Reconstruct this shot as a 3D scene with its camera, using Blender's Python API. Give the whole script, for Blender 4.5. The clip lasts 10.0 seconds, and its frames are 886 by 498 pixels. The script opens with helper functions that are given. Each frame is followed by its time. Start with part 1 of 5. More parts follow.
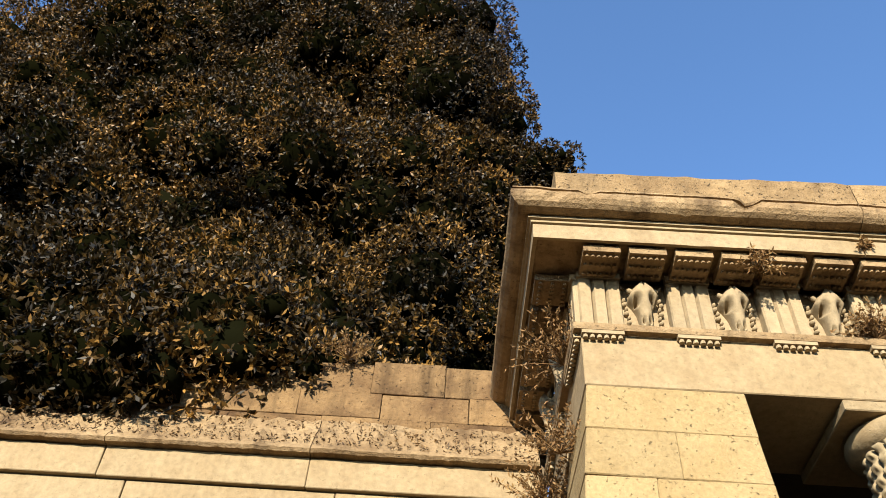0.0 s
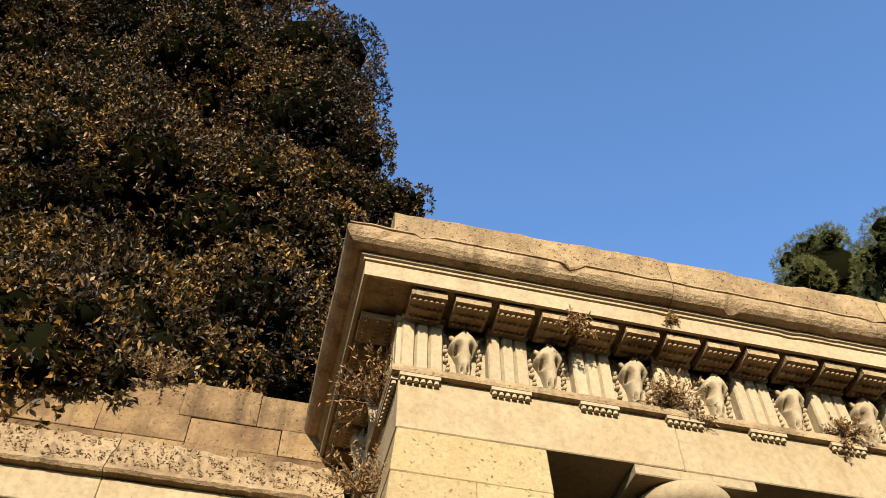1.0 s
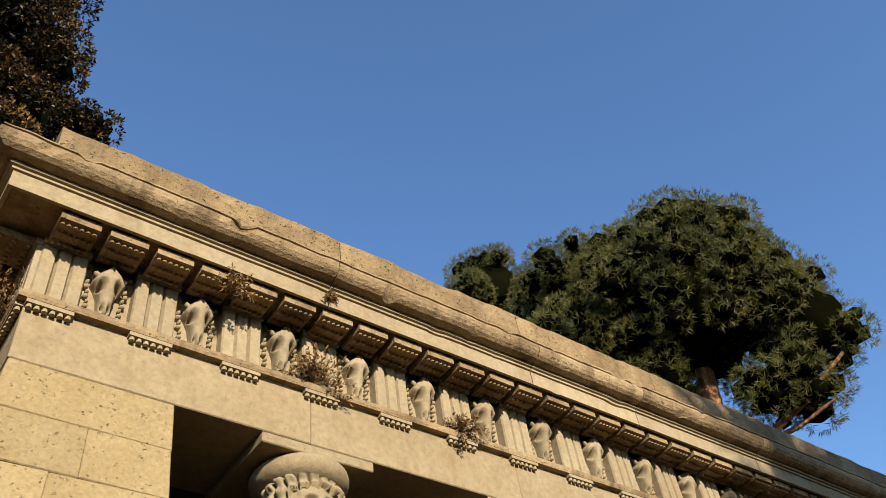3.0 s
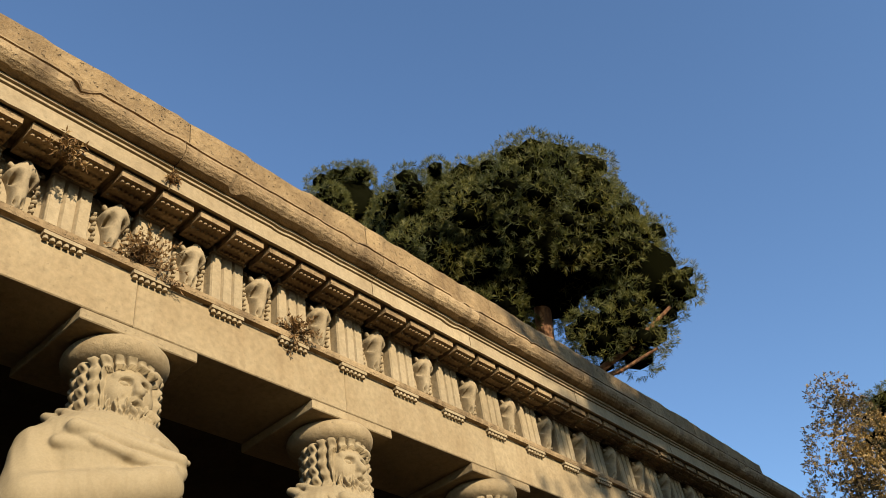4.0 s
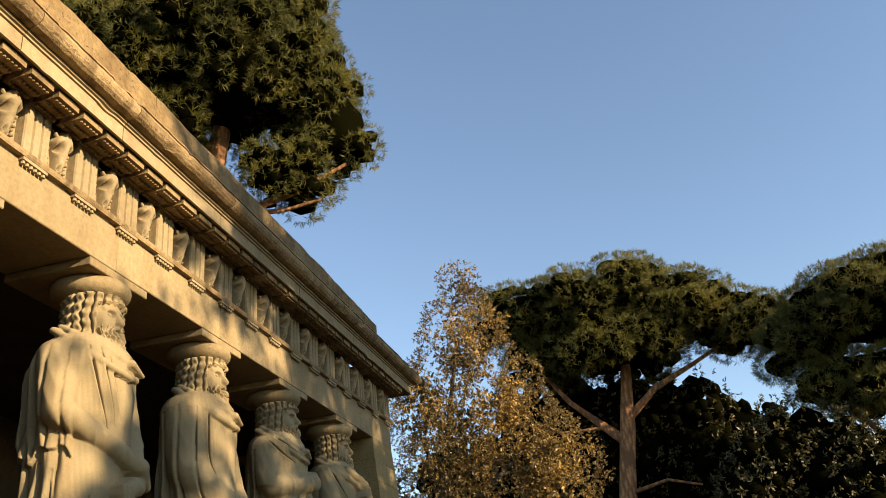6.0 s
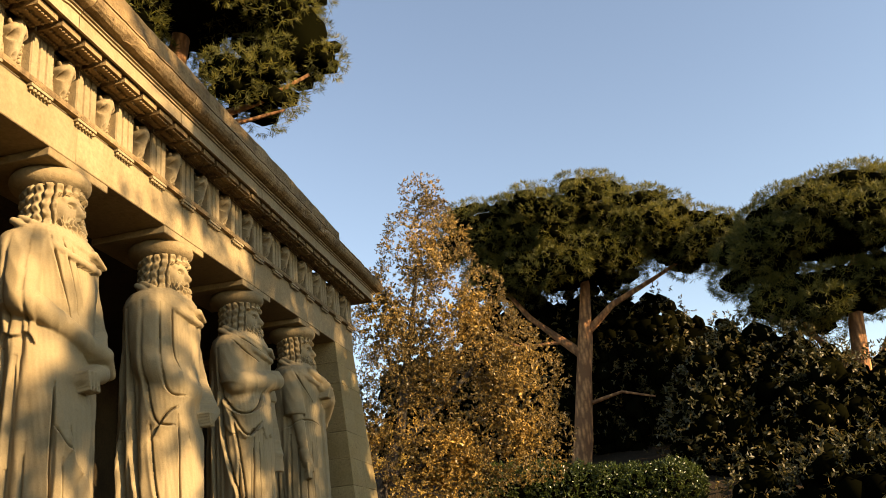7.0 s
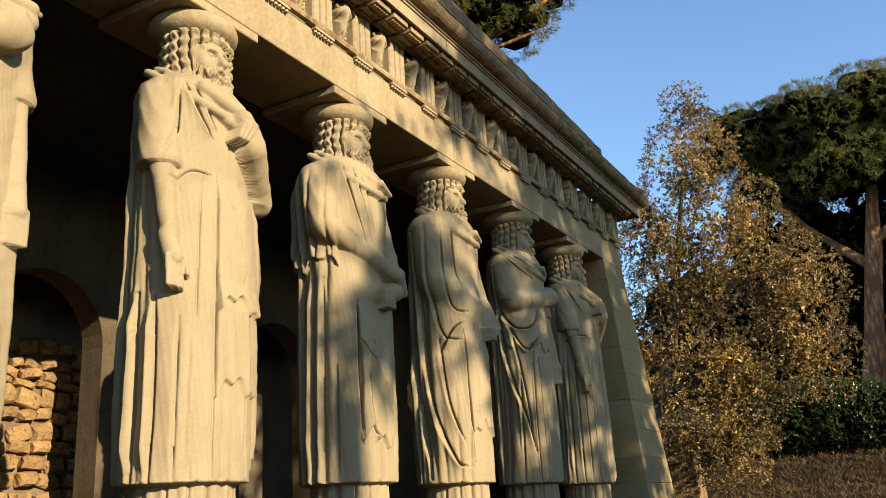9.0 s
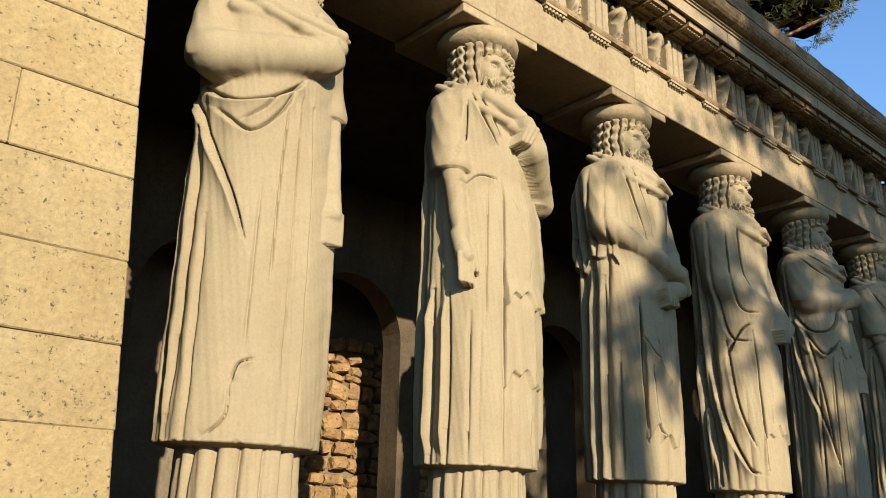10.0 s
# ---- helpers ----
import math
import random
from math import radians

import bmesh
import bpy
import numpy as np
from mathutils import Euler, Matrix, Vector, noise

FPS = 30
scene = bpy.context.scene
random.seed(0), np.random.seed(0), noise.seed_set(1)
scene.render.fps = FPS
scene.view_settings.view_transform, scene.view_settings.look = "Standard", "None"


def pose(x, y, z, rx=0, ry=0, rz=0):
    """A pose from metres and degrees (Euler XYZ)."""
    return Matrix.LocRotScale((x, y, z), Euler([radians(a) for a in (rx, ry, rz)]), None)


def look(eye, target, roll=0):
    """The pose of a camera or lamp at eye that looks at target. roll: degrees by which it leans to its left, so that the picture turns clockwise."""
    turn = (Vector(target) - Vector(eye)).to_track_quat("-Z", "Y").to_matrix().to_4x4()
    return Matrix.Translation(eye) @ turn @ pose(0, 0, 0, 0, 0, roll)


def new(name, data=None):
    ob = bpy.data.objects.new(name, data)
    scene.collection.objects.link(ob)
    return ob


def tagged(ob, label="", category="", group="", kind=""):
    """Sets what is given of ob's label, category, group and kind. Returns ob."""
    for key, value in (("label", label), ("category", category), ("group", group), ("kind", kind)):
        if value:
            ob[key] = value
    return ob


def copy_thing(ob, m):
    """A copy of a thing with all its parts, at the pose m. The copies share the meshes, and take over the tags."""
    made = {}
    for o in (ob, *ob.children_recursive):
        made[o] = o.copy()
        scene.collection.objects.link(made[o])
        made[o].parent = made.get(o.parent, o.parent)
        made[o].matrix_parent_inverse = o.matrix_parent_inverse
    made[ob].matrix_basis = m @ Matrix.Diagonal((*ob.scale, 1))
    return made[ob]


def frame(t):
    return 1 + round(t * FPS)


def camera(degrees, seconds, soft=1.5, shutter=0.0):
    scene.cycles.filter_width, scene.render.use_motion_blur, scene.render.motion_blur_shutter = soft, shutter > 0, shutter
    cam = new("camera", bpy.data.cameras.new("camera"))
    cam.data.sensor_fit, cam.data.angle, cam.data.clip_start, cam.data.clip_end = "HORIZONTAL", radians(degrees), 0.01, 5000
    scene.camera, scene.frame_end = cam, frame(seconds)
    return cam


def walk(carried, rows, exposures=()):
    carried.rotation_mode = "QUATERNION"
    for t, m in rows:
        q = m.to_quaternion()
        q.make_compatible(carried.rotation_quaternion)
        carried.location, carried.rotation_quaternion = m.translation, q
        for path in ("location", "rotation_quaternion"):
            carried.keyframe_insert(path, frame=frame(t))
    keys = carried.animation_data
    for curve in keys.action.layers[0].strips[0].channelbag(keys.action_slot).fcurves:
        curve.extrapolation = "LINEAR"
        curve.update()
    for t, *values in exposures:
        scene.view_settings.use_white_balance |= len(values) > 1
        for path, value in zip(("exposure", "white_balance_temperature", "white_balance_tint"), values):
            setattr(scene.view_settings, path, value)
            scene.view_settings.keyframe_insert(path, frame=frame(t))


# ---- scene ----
cam = camera(54.5, 10.0, soft=0.9)
PATH = [
    (0, (-0.719, -3.719, 1.85), (-0.76, -2.358, 3.315), 4.4),
    (0.5, (-0.691, -3.727, 1.859), (-0.527, -2.433, 3.376), 1.3),
    (1, (-0.628, -3.738, 1.865), (-0.329, -2.482, 3.392), 0.3),
    (1.5, (-0.595, -3.74, 1.859), (-0.128, -2.543, 3.392), -3.4),
    (2, (-0.548, -3.751, 1.878), (0.113, -2.638, 3.403), -7.3),
    (2.2, (-0.537, -3.742, 1.878), (0.181, -2.661, 3.4), -8.3),
    (3.3, (-0.45, -3.698, 1.863), (0.618, -2.725, 3.247), -10.9),
    (3.5, (-0.419, -3.687, 1.843), (0.73, -2.736, 3.176), -11.3),
    (4, (-0.369, -3.664, 1.853), (0.891, -2.773, 3.126), -10.1),
    (4.5, (-0.324, -3.708, 1.821), (1.107, -2.964, 3.004), -10.1),
    (5, (-0.278, -3.72, 1.814), (1.278, -3.113, 2.914), -8.2),
    (5.5, (-0.241, -3.716, 1.821), (1.415, -3.219, 2.827), -6.9),
    (6, (-0.246, -3.752, 1.82), (1.508, -3.366, 2.701), -6.0),
    (7.5, (-0.258, -3.752, 1.528), (1.595, -3.358, 2.171), -5.8),
    (8, (-0.269, -3.697, 1.543), (1.55, -3.132, 2.151), -4.8),
    (8.5, (-0.285, -3.666, 1.505), (1.468, -2.904, 2.095), -4.4),
    (9, (-0.314, -3.619, 1.536), (1.365, -2.703, 2.122), -3.4),
    (9.5, (-0.358, -3.616, 1.522), (1.16, -2.458, 2.117), -1.2),
    (10, (-0.417, -3.659, 1.419), (0.861, -2.25, 2.039), 1.3),
]
walk(cam, [(t, look(eye, target, roll)) for t, eye, target, roll in PATH],
     exposures=[(0, 1.40, 6100, 10), (2.2, 1.22, 6150, 10), (3.3, 0.86, 6100, 10), (4.0, 0.84, 6600, 10), (6.0, 1.25, 8500, 13), (7.5, 1.56, 11000, 19), (8.7, 1.30, 7600, 11), (9.5, 1.22, 6250, 8), (10, 1.15, 6100, 8)])

# ---------------------------------------------------------------- world and sun
SUN_EL, SUN_AZ = radians(19.5), radians(15)          # low sun in front of the portico, a little to its left
SUN_DIR = Vector((-math.sin(SUN_AZ) * math.cos(SUN_EL), -math.cos(SUN_AZ) * math.cos(SUN_EL), math.sin(SUN_EL)))
world = bpy.data.worlds.new("sky")
scene.world = world
world.use_nodes = True
wn = world.node_tree
sky = wn.nodes.new("ShaderNodeTexSky")
sky.sky_type, sky.sun_disc = "NISHITA", False
sky.sun_elevation, sky.sun_rotation = SUN_EL, math.pi + SUN_AZ
sky.air_density, sky.dust_density, sky.ozone_density = 1.0, 0.1, 4.0
back = wn.nodes["Background"]
wn.links.new(sky.outputs[0], back.inputs[0])
back.inputs[1].default_value = 0.128
sun_data = bpy.data.lights.new("sun", "SUN")
sun_data.energy, sun_data.angle, sun_data.color = 5.0, radians(0.5), (1.0, 0.89, 0.70)
sun = new("sun", sun_data)
sun.matrix_world = look(SUN_DIR * 60, (0, 0, 0))


# ---------------------------------------------------------------- materials
def nodes_of(name):
    m = bpy.data.materials.new(name)
    m.use_nodes = True
    return m, m.node_tree.nodes, m.node_tree.links, m.node_tree.nodes["Principled BSDF"]


def ramp(ns, stops):
    r = ns.new("ShaderNodeValToRGB")
    e = r.color_ramp.elements
    while len(e) < len(stops):
        e.new(0.5)
    for i, (p, c) in enumerate(stops):
        e[i].position, e[i].color = p, (*c, 1)
    return r


def stone(name, light, dark, stain, rough=0.9, pits=0.5, grain=26.0, streak=0.5, bump=0.5, mottle=0.8):
    """Weathered limestone: broad mottling, upright run-off stains, fine grain, pores."""
    m, ns, ln, bs = nodes_of(name)
    pos = ns.new("ShaderNodeNewGeometry").outputs["Position"]
    info = ns.new("ShaderNodeObjectInfo")
    shift = ns.new("ShaderNodeVectorMath")
    shift.operation = "MULTIPLY_ADD"
    ln.new(info.outputs["Random"], shift.inputs[0])
    shift.inputs[1].default_value = (7, 5, 3)
    ln.new(pos, shift.inputs[2])

    def tex(scale, detail, vec, kind="ShaderNodeTexNoise"):
        t = ns.new(kind)
        t.inputs["Scale"].default_value = scale
        if kind == "ShaderNodeTexNoise":
            t.inputs["Detail"].default_value = detail
            t.inputs["Roughness"].default_value = 0.65
        ln.new(vec, t.inputs["Vector"])
        return t

    broad = tex(1.7, 6, shift.outputs[0])
    r1 = ramp(ns, [(0.32, dark), (0.62, light)])
    ln.new(broad.outputs[0], r1.inputs[0])
    squash = ns.new("ShaderNodeVectorMath")
    squash.operation = "MULTIPLY"
    squash.inputs[1].default_value = (5, 5, 0.7)
    ln.new(shift.outputs[0], squash.inputs[0])
    run = tex(1.0, 5, squash.outputs[0])
    r2 = ramp(ns, [(0.50, (0, 0, 0)), (0.74, (streak,) * 3)])
    ln.new(run.outputs[0], r2.inputs[0])
    mix1 = ns.new("ShaderNodeMixRGB")
    mix1.inputs[2].default_value = (*stain, 1)
    ln.new(r2.outputs[0], mix1.inputs[0])
    ln.new(r1.outputs[0], mix1.inputs[1])
    fine = tex(grain, 8, shift.outputs[0])
    r3 = ramp(ns, [(0.3, (0.72,) * 3), (0.65, (1.08,) * 3)])
    ln.new(fine.outputs[0], r3.inputs[0])
    mix2 = ns.new("ShaderNodeMixRGB")
    mix2.blend_type = "MULTIPLY"
    mix2.inputs[0].default_value = mottle
    ln.new(mix1.outputs[0], mix2.inputs[1])
    ln.new(r3.outputs[0], mix2.inputs[2])
    pore = tex(38, 3, shift.outputs[0])
    r4 = ramp(ns, [(0.62, (1,) * 3), (0.72, (1 - 0.75 * pits,) * 3)])
    ln.new(pore.outputs[0], r4.inputs[0])
    mix3 = ns.new("ShaderNodeMixRGB")
    mix3.blend_type = "MULTIPLY"
    mix3.inputs[0].default_value = 1
    ln.new(mix2.outputs[0], mix3.inputs[1])
    ln.new(r4.outputs[0], mix3.inputs[2])
    tone = ns.new("ShaderNodeMapRange")
    tone.inputs["To Min"].default_value, tone.inputs["To Max"].default_value = 0.9, 1.06
    ln.new(info.outputs["Random"], tone.inputs[0])
    mix4 = ns.new("ShaderNodeMixRGB")
    mix4.blend_type = "MULTIPLY"
    mix4.inputs[0].default_value = 1
    ln.new(mix3.outputs[0], mix4.inputs[1])
    ln.new(tone.outputs[0], mix4.inputs[2])
    ln.new(mix4.outputs[0], bs.inputs["Base Color"])
    bs.inputs["Roughness"].default_value = rough
    bs.inputs["Specular IOR Level"].default_value = 0.2
    lumps = tex(8.0, 4, shift.outputs[0])
    rough_up = ns.new("ShaderNodeMath")
    rough_up.operation = "MULTIPLY_ADD"
    rough_up.inputs[1].default_value = 2.5 * max(0.0, bump - 0.6)
    ln.new(lumps.outputs[0], rough_up.inputs[0])
    ln.new(fine.outputs[0], rough_up.inputs[2])
    add = ns.new("ShaderNodeMath")
    ln.new(rough_up.outputs[0], add.inputs[0])
    ln.new(r4.outputs[0], add.inputs[1])
    b = ns.new("ShaderNodeBump")
    b.inputs["Strength"].default_value, b.inputs["Distance"].default_value = bump, 0.012 + 0.08 * max(0.0, bump - 0.8)
    ln.new(add.outputs[0], b.inputs["Height"])
    ln.new(b.outputs[0], bs.inputs["Normal"])
    return m


def leaves_mat(name, a, b, c, gloss=0.4, through_light=0.25):
    """Foliage: every leaf has its own tint between three colours, a little light comes through."""
    m, ns, ln, bs = nodes_of(name)
    g = ns.new("ShaderNodeNewGeometry")
    r = ramp(ns, [(0.0, a), (0.55, b), (1.0, c)])
    n = ns.new("ShaderNodeTexNoise")
    n.inputs["Scale"].default_value, n.inputs["Detail"].default_value = 0.9, 3
    ln.new(g.outputs["Position"], n.inputs["Vector"])
    mixv = ns.new("ShaderNodeMath")
    mixv.operation = "MULTIPLY_ADD"
    ln.new(g.outputs["Random Per Island"], mixv.inputs[0])
    mixv.inputs[1].default_value = 0.7
    off = ns.new("ShaderNodeMapRange")
    off.inputs["From Min"].default_value, off.inputs["From Max"].default_value = 0.35, 0.65
    off.inputs["To Min"].default_value, off.inputs["To Max"].default_value = -0.1, 0.4
    ln.new(n.outputs[0], off.inputs[0])
    ln.new(off.outputs[0], mixv.inputs[2])
    ln.new(mixv.outputs[0], r.inputs[0])
    ln.new(r.outputs[0], bs.inputs["Base Color"])
    bs.inputs["Roughness"].default_value = gloss
    bs.inputs["Specular IOR Level"].default_value = 0.4
    tr = ns.new("ShaderNodeBsdfTranslucent")
    ln.new(r.outputs[0], tr.inputs[0])
    mx = ns.new("ShaderNodeMixShader")
    mx.inputs[0].default_value = through_light
    ln.new(bs.outputs[0], mx.inputs[1])
    ln.new(tr.outputs[0], mx.inputs[2])
    ln.new(mx.outputs[0], ns["Material Output"].inputs[0])
    return m


def bark_mat(name, light, dark, scale=(9, 9, 2.2)):
    m, ns, ln, bs = nodes_of(name)
    pos = ns.new("ShaderNodeNewGeometry").outputs["Position"]
    v = ns.new("ShaderNodeVectorMath")
    v.operation = "MULTIPLY"
    v.inputs[1].default_value = scale
    ln.new(pos, v.inputs[0])
    n = ns.new("ShaderNodeTexVoronoi")
    n.inputs["Scale"].default_value = 1.0
    ln.new(v.outputs[0], n.inputs["Vector"])
    n2 = ns.new("ShaderNodeTexNoise")
    n2.inputs["Scale"].default_value, n2.inputs["Detail"].default_value = 12, 6
    ln.new(pos, n2.inputs["Vector"])
    mul = ns.new("ShaderNodeMath")
    mul.operation = "MULTIPLY_ADD"
    mul.inputs[1].default_value = 0.6
    ln.new(n2.outputs[0], mul.inputs[0])
    ln.new(n.outputs["Distance"], mul.inputs[2])
    r = ramp(ns, [(0.3, light), (0.9, dark)])
    ln.new(mul.outputs[0], r.inputs[0])
    ln.new(r.outputs[0], bs.inputs["Base Color"])
    bs.inputs["Roughness"].default_value = 0.95
    b = ns.new("ShaderNodeBump")
    b.inputs["Strength"].default_value, b.inputs["Distance"].default_value, b.invert = 0.8, 0.04, True
    ln.new(mul.outputs[0], b.inputs["Height"])
    ln.new(b.outputs[0], bs.inputs["Normal"])
    return m


M_ASHLAR = stone("smooth_limestone", (0.280, 0.209, 0.116), (0.236, 0.168, 0.088), (0.154, 0.093, 0.042), pits=0.35, streak=0.35)
M_CARVED = stone("carved_limestone", (0.303, 0.231, 0.136), (0.255, 0.188, 0.103), (0.171, 0.110, 0.054), pits=0.25, streak=0.4)
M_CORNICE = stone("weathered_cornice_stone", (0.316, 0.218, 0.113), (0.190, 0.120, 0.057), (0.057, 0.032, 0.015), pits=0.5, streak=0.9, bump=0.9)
M_PARAPET = stone("worn_parapet_stone", (0.292, 0.196, 0.094), (0.160, 0.099, 0.044), (0.061, 0.037, 0.018), pits=0.8, streak=0.5, grain=18, bump=1.0)
M_BLOCK = stone("pitted_pier_stone", (0.298, 0.216, 0.103), (0.247, 0.169, 0.073), (0.272, 0.184, 0.070), pits=0.9, streak=0.3, grain=40, bump=0.75)
M_STATUE = stone("statue_limestone", (0.278, 0.212, 0.121), (0.251, 0.189, 0.104), (0.190, 0.129, 0.064), pits=0.10, streak=0.5, grain=70, bump=0.16, mottle=0.4)
M_WALL = stone("old_wall_stone", (0.230, 0.143, 0.063), (0.088, 0.048, 0.021), (0.045, 0.026, 0.011), pits=0.8, streak=0.8, bump=0.9)
M_RUBBLE = stone("rubble_masonry", (0.335, 0.200, 0.080), (0.207, 0.117, 0.050), (0.096, 0.058, 0.031), pits=0.6, grain=14, bump=1.0)
# the shade inside the portico is put into these two dark colours
M_INNER_SHADE = stone("shaded_interior", (0.060, 0.044, 0.028), (0.040, 0.030, 0.018), (0.025, 0.018, 0.010), pits=0.4)
M_STONE_SHADE = stone("shaded_inner_stone", (0.110, 0.077, 0.043), (0.072, 0.050, 0.028), (0.044, 0.030, 0.017), pits=0.6)
M_MORTAR = stone("mortar", (0.168, 0.126, 0.077), (0.105, 0.077, 0.049), (0.084, 0.063, 0.042), pits=0.5)
M_EARTH = stone("dry_earth", (0.032, 0.018, 0.007), (0.013, 0.009, 0.004), (0.009, 0.008, 0.003), pits=0.6, grain=9, bump=1.0)
# very dark so that the unseen court and floor bounce little light
M_LOW_BOUNCE = stone("low_bounce_brown", (0.034, 0.023, 0.013), (0.020, 0.013, 0.008), (0.013, 0.010, 0.005), pits=0.8, grain=30, bump=1.0)
M_DRYSTONE = stone("dry_wall_stone", (0.120, 0.096, 0.066), (0.066, 0.051, 0.036), (0.030, 0.026, 0.018), pits=0.5, grain=12, bump=1.0)
# laurel tints include shade (near-black) and sunlight (gold), mixed leaf by leaf
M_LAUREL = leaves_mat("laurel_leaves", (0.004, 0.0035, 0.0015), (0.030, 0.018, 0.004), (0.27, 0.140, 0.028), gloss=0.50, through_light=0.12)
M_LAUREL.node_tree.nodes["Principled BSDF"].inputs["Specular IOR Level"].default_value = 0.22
# near-black stand-in for the shade between the leaves of a crown
M_CROWN_SHADE = leaves_mat("crown_shade", (0.002, 0.002, 0.001), (0.003, 0.003, 0.001), (0.005, 0.005, 0.002), gloss=1.0, through_light=0.0)
M_CROWN_SHADE.node_tree.nodes["Principled BSDF"].inputs["Specular IOR Level"].default_value = 0.0
M_PINE = leaves_mat("pine_needles", (0.039, 0.045, 0.009), (0.098, 0.098, 0.017), (0.211, 0.172, 0.031), gloss=0.6, through_light=0.35)
M_OLIVE = leaves_mat("olive_leaves", (0.035, 0.030, 0.012), (0.17, 0.108, 0.032), (0.52, 0.31, 0.080), gloss=0.45)
M_HEDGE = leaves_mat("hedge_leaves", (0.018, 0.030, 0.006), (0.036, 0.054, 0.012), (0.071, 0.083, 0.018), gloss=0.35)
M_SHRUB = leaves_mat("ivy_leaves", (0.025, 0.027, 0.008), (0.059, 0.052, 0.017), (0.158, 0.108, 0.034), gloss=0.45)
M_GOLD = leaves_mat("autumn_leaves", (0.191, 0.115, 0.023), (0.321, 0.199, 0.038), (0.421, 0.291, 0.069), gloss=0.5)
M_WEED = leaves_mat("dry_weeds", (0.102, 0.058, 0.019), (0.217, 0.115, 0.038), (0.319, 0.204, 0.076), gloss=0.7)
M_DRYGRASS = leaves_mat("dry_grass", (0.035, 0.022, 0.008), (0.085, 0.050, 0.016), (0.19, 0.115, 0.035), gloss=0.8)
M_LITTER = leaves_mat("fallen_leaves", (0.030, 0.016, 0.006), (0.10, 0.055, 0.020), (0.24, 0.15, 0.06), gloss=0.8, through_light=0.0)
M_PINEBARK = bark_mat("pine_bark", (0.62, 0.29, 0.12), (0.20, 0.09, 0.04))
M_BARK = bark_mat("dark_bark", (0.14, 0.10, 0.07), (0.05, 0.04, 0.03), (14, 14, 3))


# ---------------------------------------------------------------- mesh helpers
def mesh_from(name, verts, faces, mat, smooth=False):
    me = bpy.data.meshes.new(name)
    me.from_pydata([tuple(v) for v in verts], [], [tuple(f) for f in faces])
    if smooth:
        me.polygons.foreach_set("use_smooth", [True] * len(me.polygons))
    me.materials.append(mat)
    me.update()
    return me


def arrays_mesh(name, verts, quads, mat, smooth=False):
    """A mesh from numpy arrays; quads has three or four columns."""
    me = bpy.data.meshes.new(name)
    verts, quads = np.asarray(verts, np.float32), np.asarray(quads, np.int32)
    k = quads.shape[1]
    me.vertices.add(len(verts))
    me.vertices.foreach_set("co", verts.ravel())
    me.loops.add(quads.size)
    me.loops.foreach_set("vertex_index", quads.ravel())
    me.polygons.add(len(quads))
    me.polygons.foreach_set("loop_start", np.arange(0, quads.size, k, dtype=np.int32))
    me.polygons.foreach_set("loop_total", np.full(len(quads), k, np.int32))
    if smooth:
        me.polygons.foreach_set("use_smooth", np.ones(len(quads), bool))
    me.materials.append(mat)
    me.update(calc_edges=True)
    me.validate()
    return me


def child(name, me, parent, label="", at=None):
    ob = new(name, me)
    ob.parent = parent
    if at is not None:
        ob.location = at
    if label:
        tagged(ob, label)
    return ob


def part(name, bm, mat, parent, label="", smooth=False):
    me = bpy.data.meshes.new(name)
    bm.to_mesh(me)
    bm.free()
    me.materials.append(mat)
    if smooth:
        me.polygons.foreach_set("use_smooth", [True] * len(me.polygons))
    ob = new(name, me)
    ob.parent = parent
    if label:
        tagged(ob, label)
    return ob


def thing(name, label, category, kind="", group="", at=(0, 0, 0)):
    ob = new(name)
    ob.empty_display_size = 0.2
    ob.location = at
    return tagged(ob, label, category, group, kind)


def box(bm, x0, x1, y0, y1, z0, z1):
    vs = [bm.verts.new((x, y, z)) for x in (x0, x1) for y in (y0, y1) for z in (z0, z1)]
    for f in ((0, 1, 3, 2), (4, 6, 7, 5), (0, 4, 5, 1), (2, 3, 7, 6), (0, 2, 6, 4), (1, 5, 7, 3)):
        bm.faces.new([vs[i] for i in f])
    return vs


def bevelled_block(corners, bevel, wobble, rng):
    """One worn block: eight corners (x varies slowest, then y, then z), pulled about a little and bevelled."""
    bm = bmesh.new()
    vs = [bm.verts.new(Vector(c) + Vector(rng.uniform(-wobble, wobble, 3))) for c in corners]
    for f in ((0, 1, 3, 2), (4, 6, 7, 5), (0, 4, 5, 1), (2, 3, 7, 6), (0, 2, 6, 4), (1, 5, 7, 3)):
        bm.faces.new([vs[i] for i in f])
    bmesh.ops.bevel(bm, geom=bm.edges[:], offset=bevel, segments=1, affect="EDGES")
    return bm


def box_corners(x0, x1, y0, y1, z0, z1):
    return [(x, y, z) for x in (x0, x1) for y in (y0, y1) for z in (z0, z1)]


def tube(points, radii, sides=10, wob=0.0, seed=0):
    """Verts and quads of a bent, tapering limb."""
    rng = np.random.RandomState(seed)
    pts = [Vector(p) for p in points]
    verts, quads = [], []
    for i, p in enumerate(pts):
        d = (pts[min(i + 1, len(pts) - 1)] - pts[max(i - 1, 0)]).normalized()
        u = d.orthogonal().normalized() if abs(d.z) < 0.9 else d.cross(Vector((0, 1, 0))).normalized()
        v = d.cross(u)
        for s in range(sides):
            a = 2 * math.pi * s / sides
            r = radii[i] * (1 + rng.uniform(-wob, wob))
            verts.append(p + (u * math.cos(a) + v * math.sin(a)) * r)
    for i in range(len(pts) - 1):
        for s in range(sides):
            a, b = i * sides + s, i * sides + (s + 1) % sides
            quads.append((a, b, b + sides, a + sides))
    return verts, quads


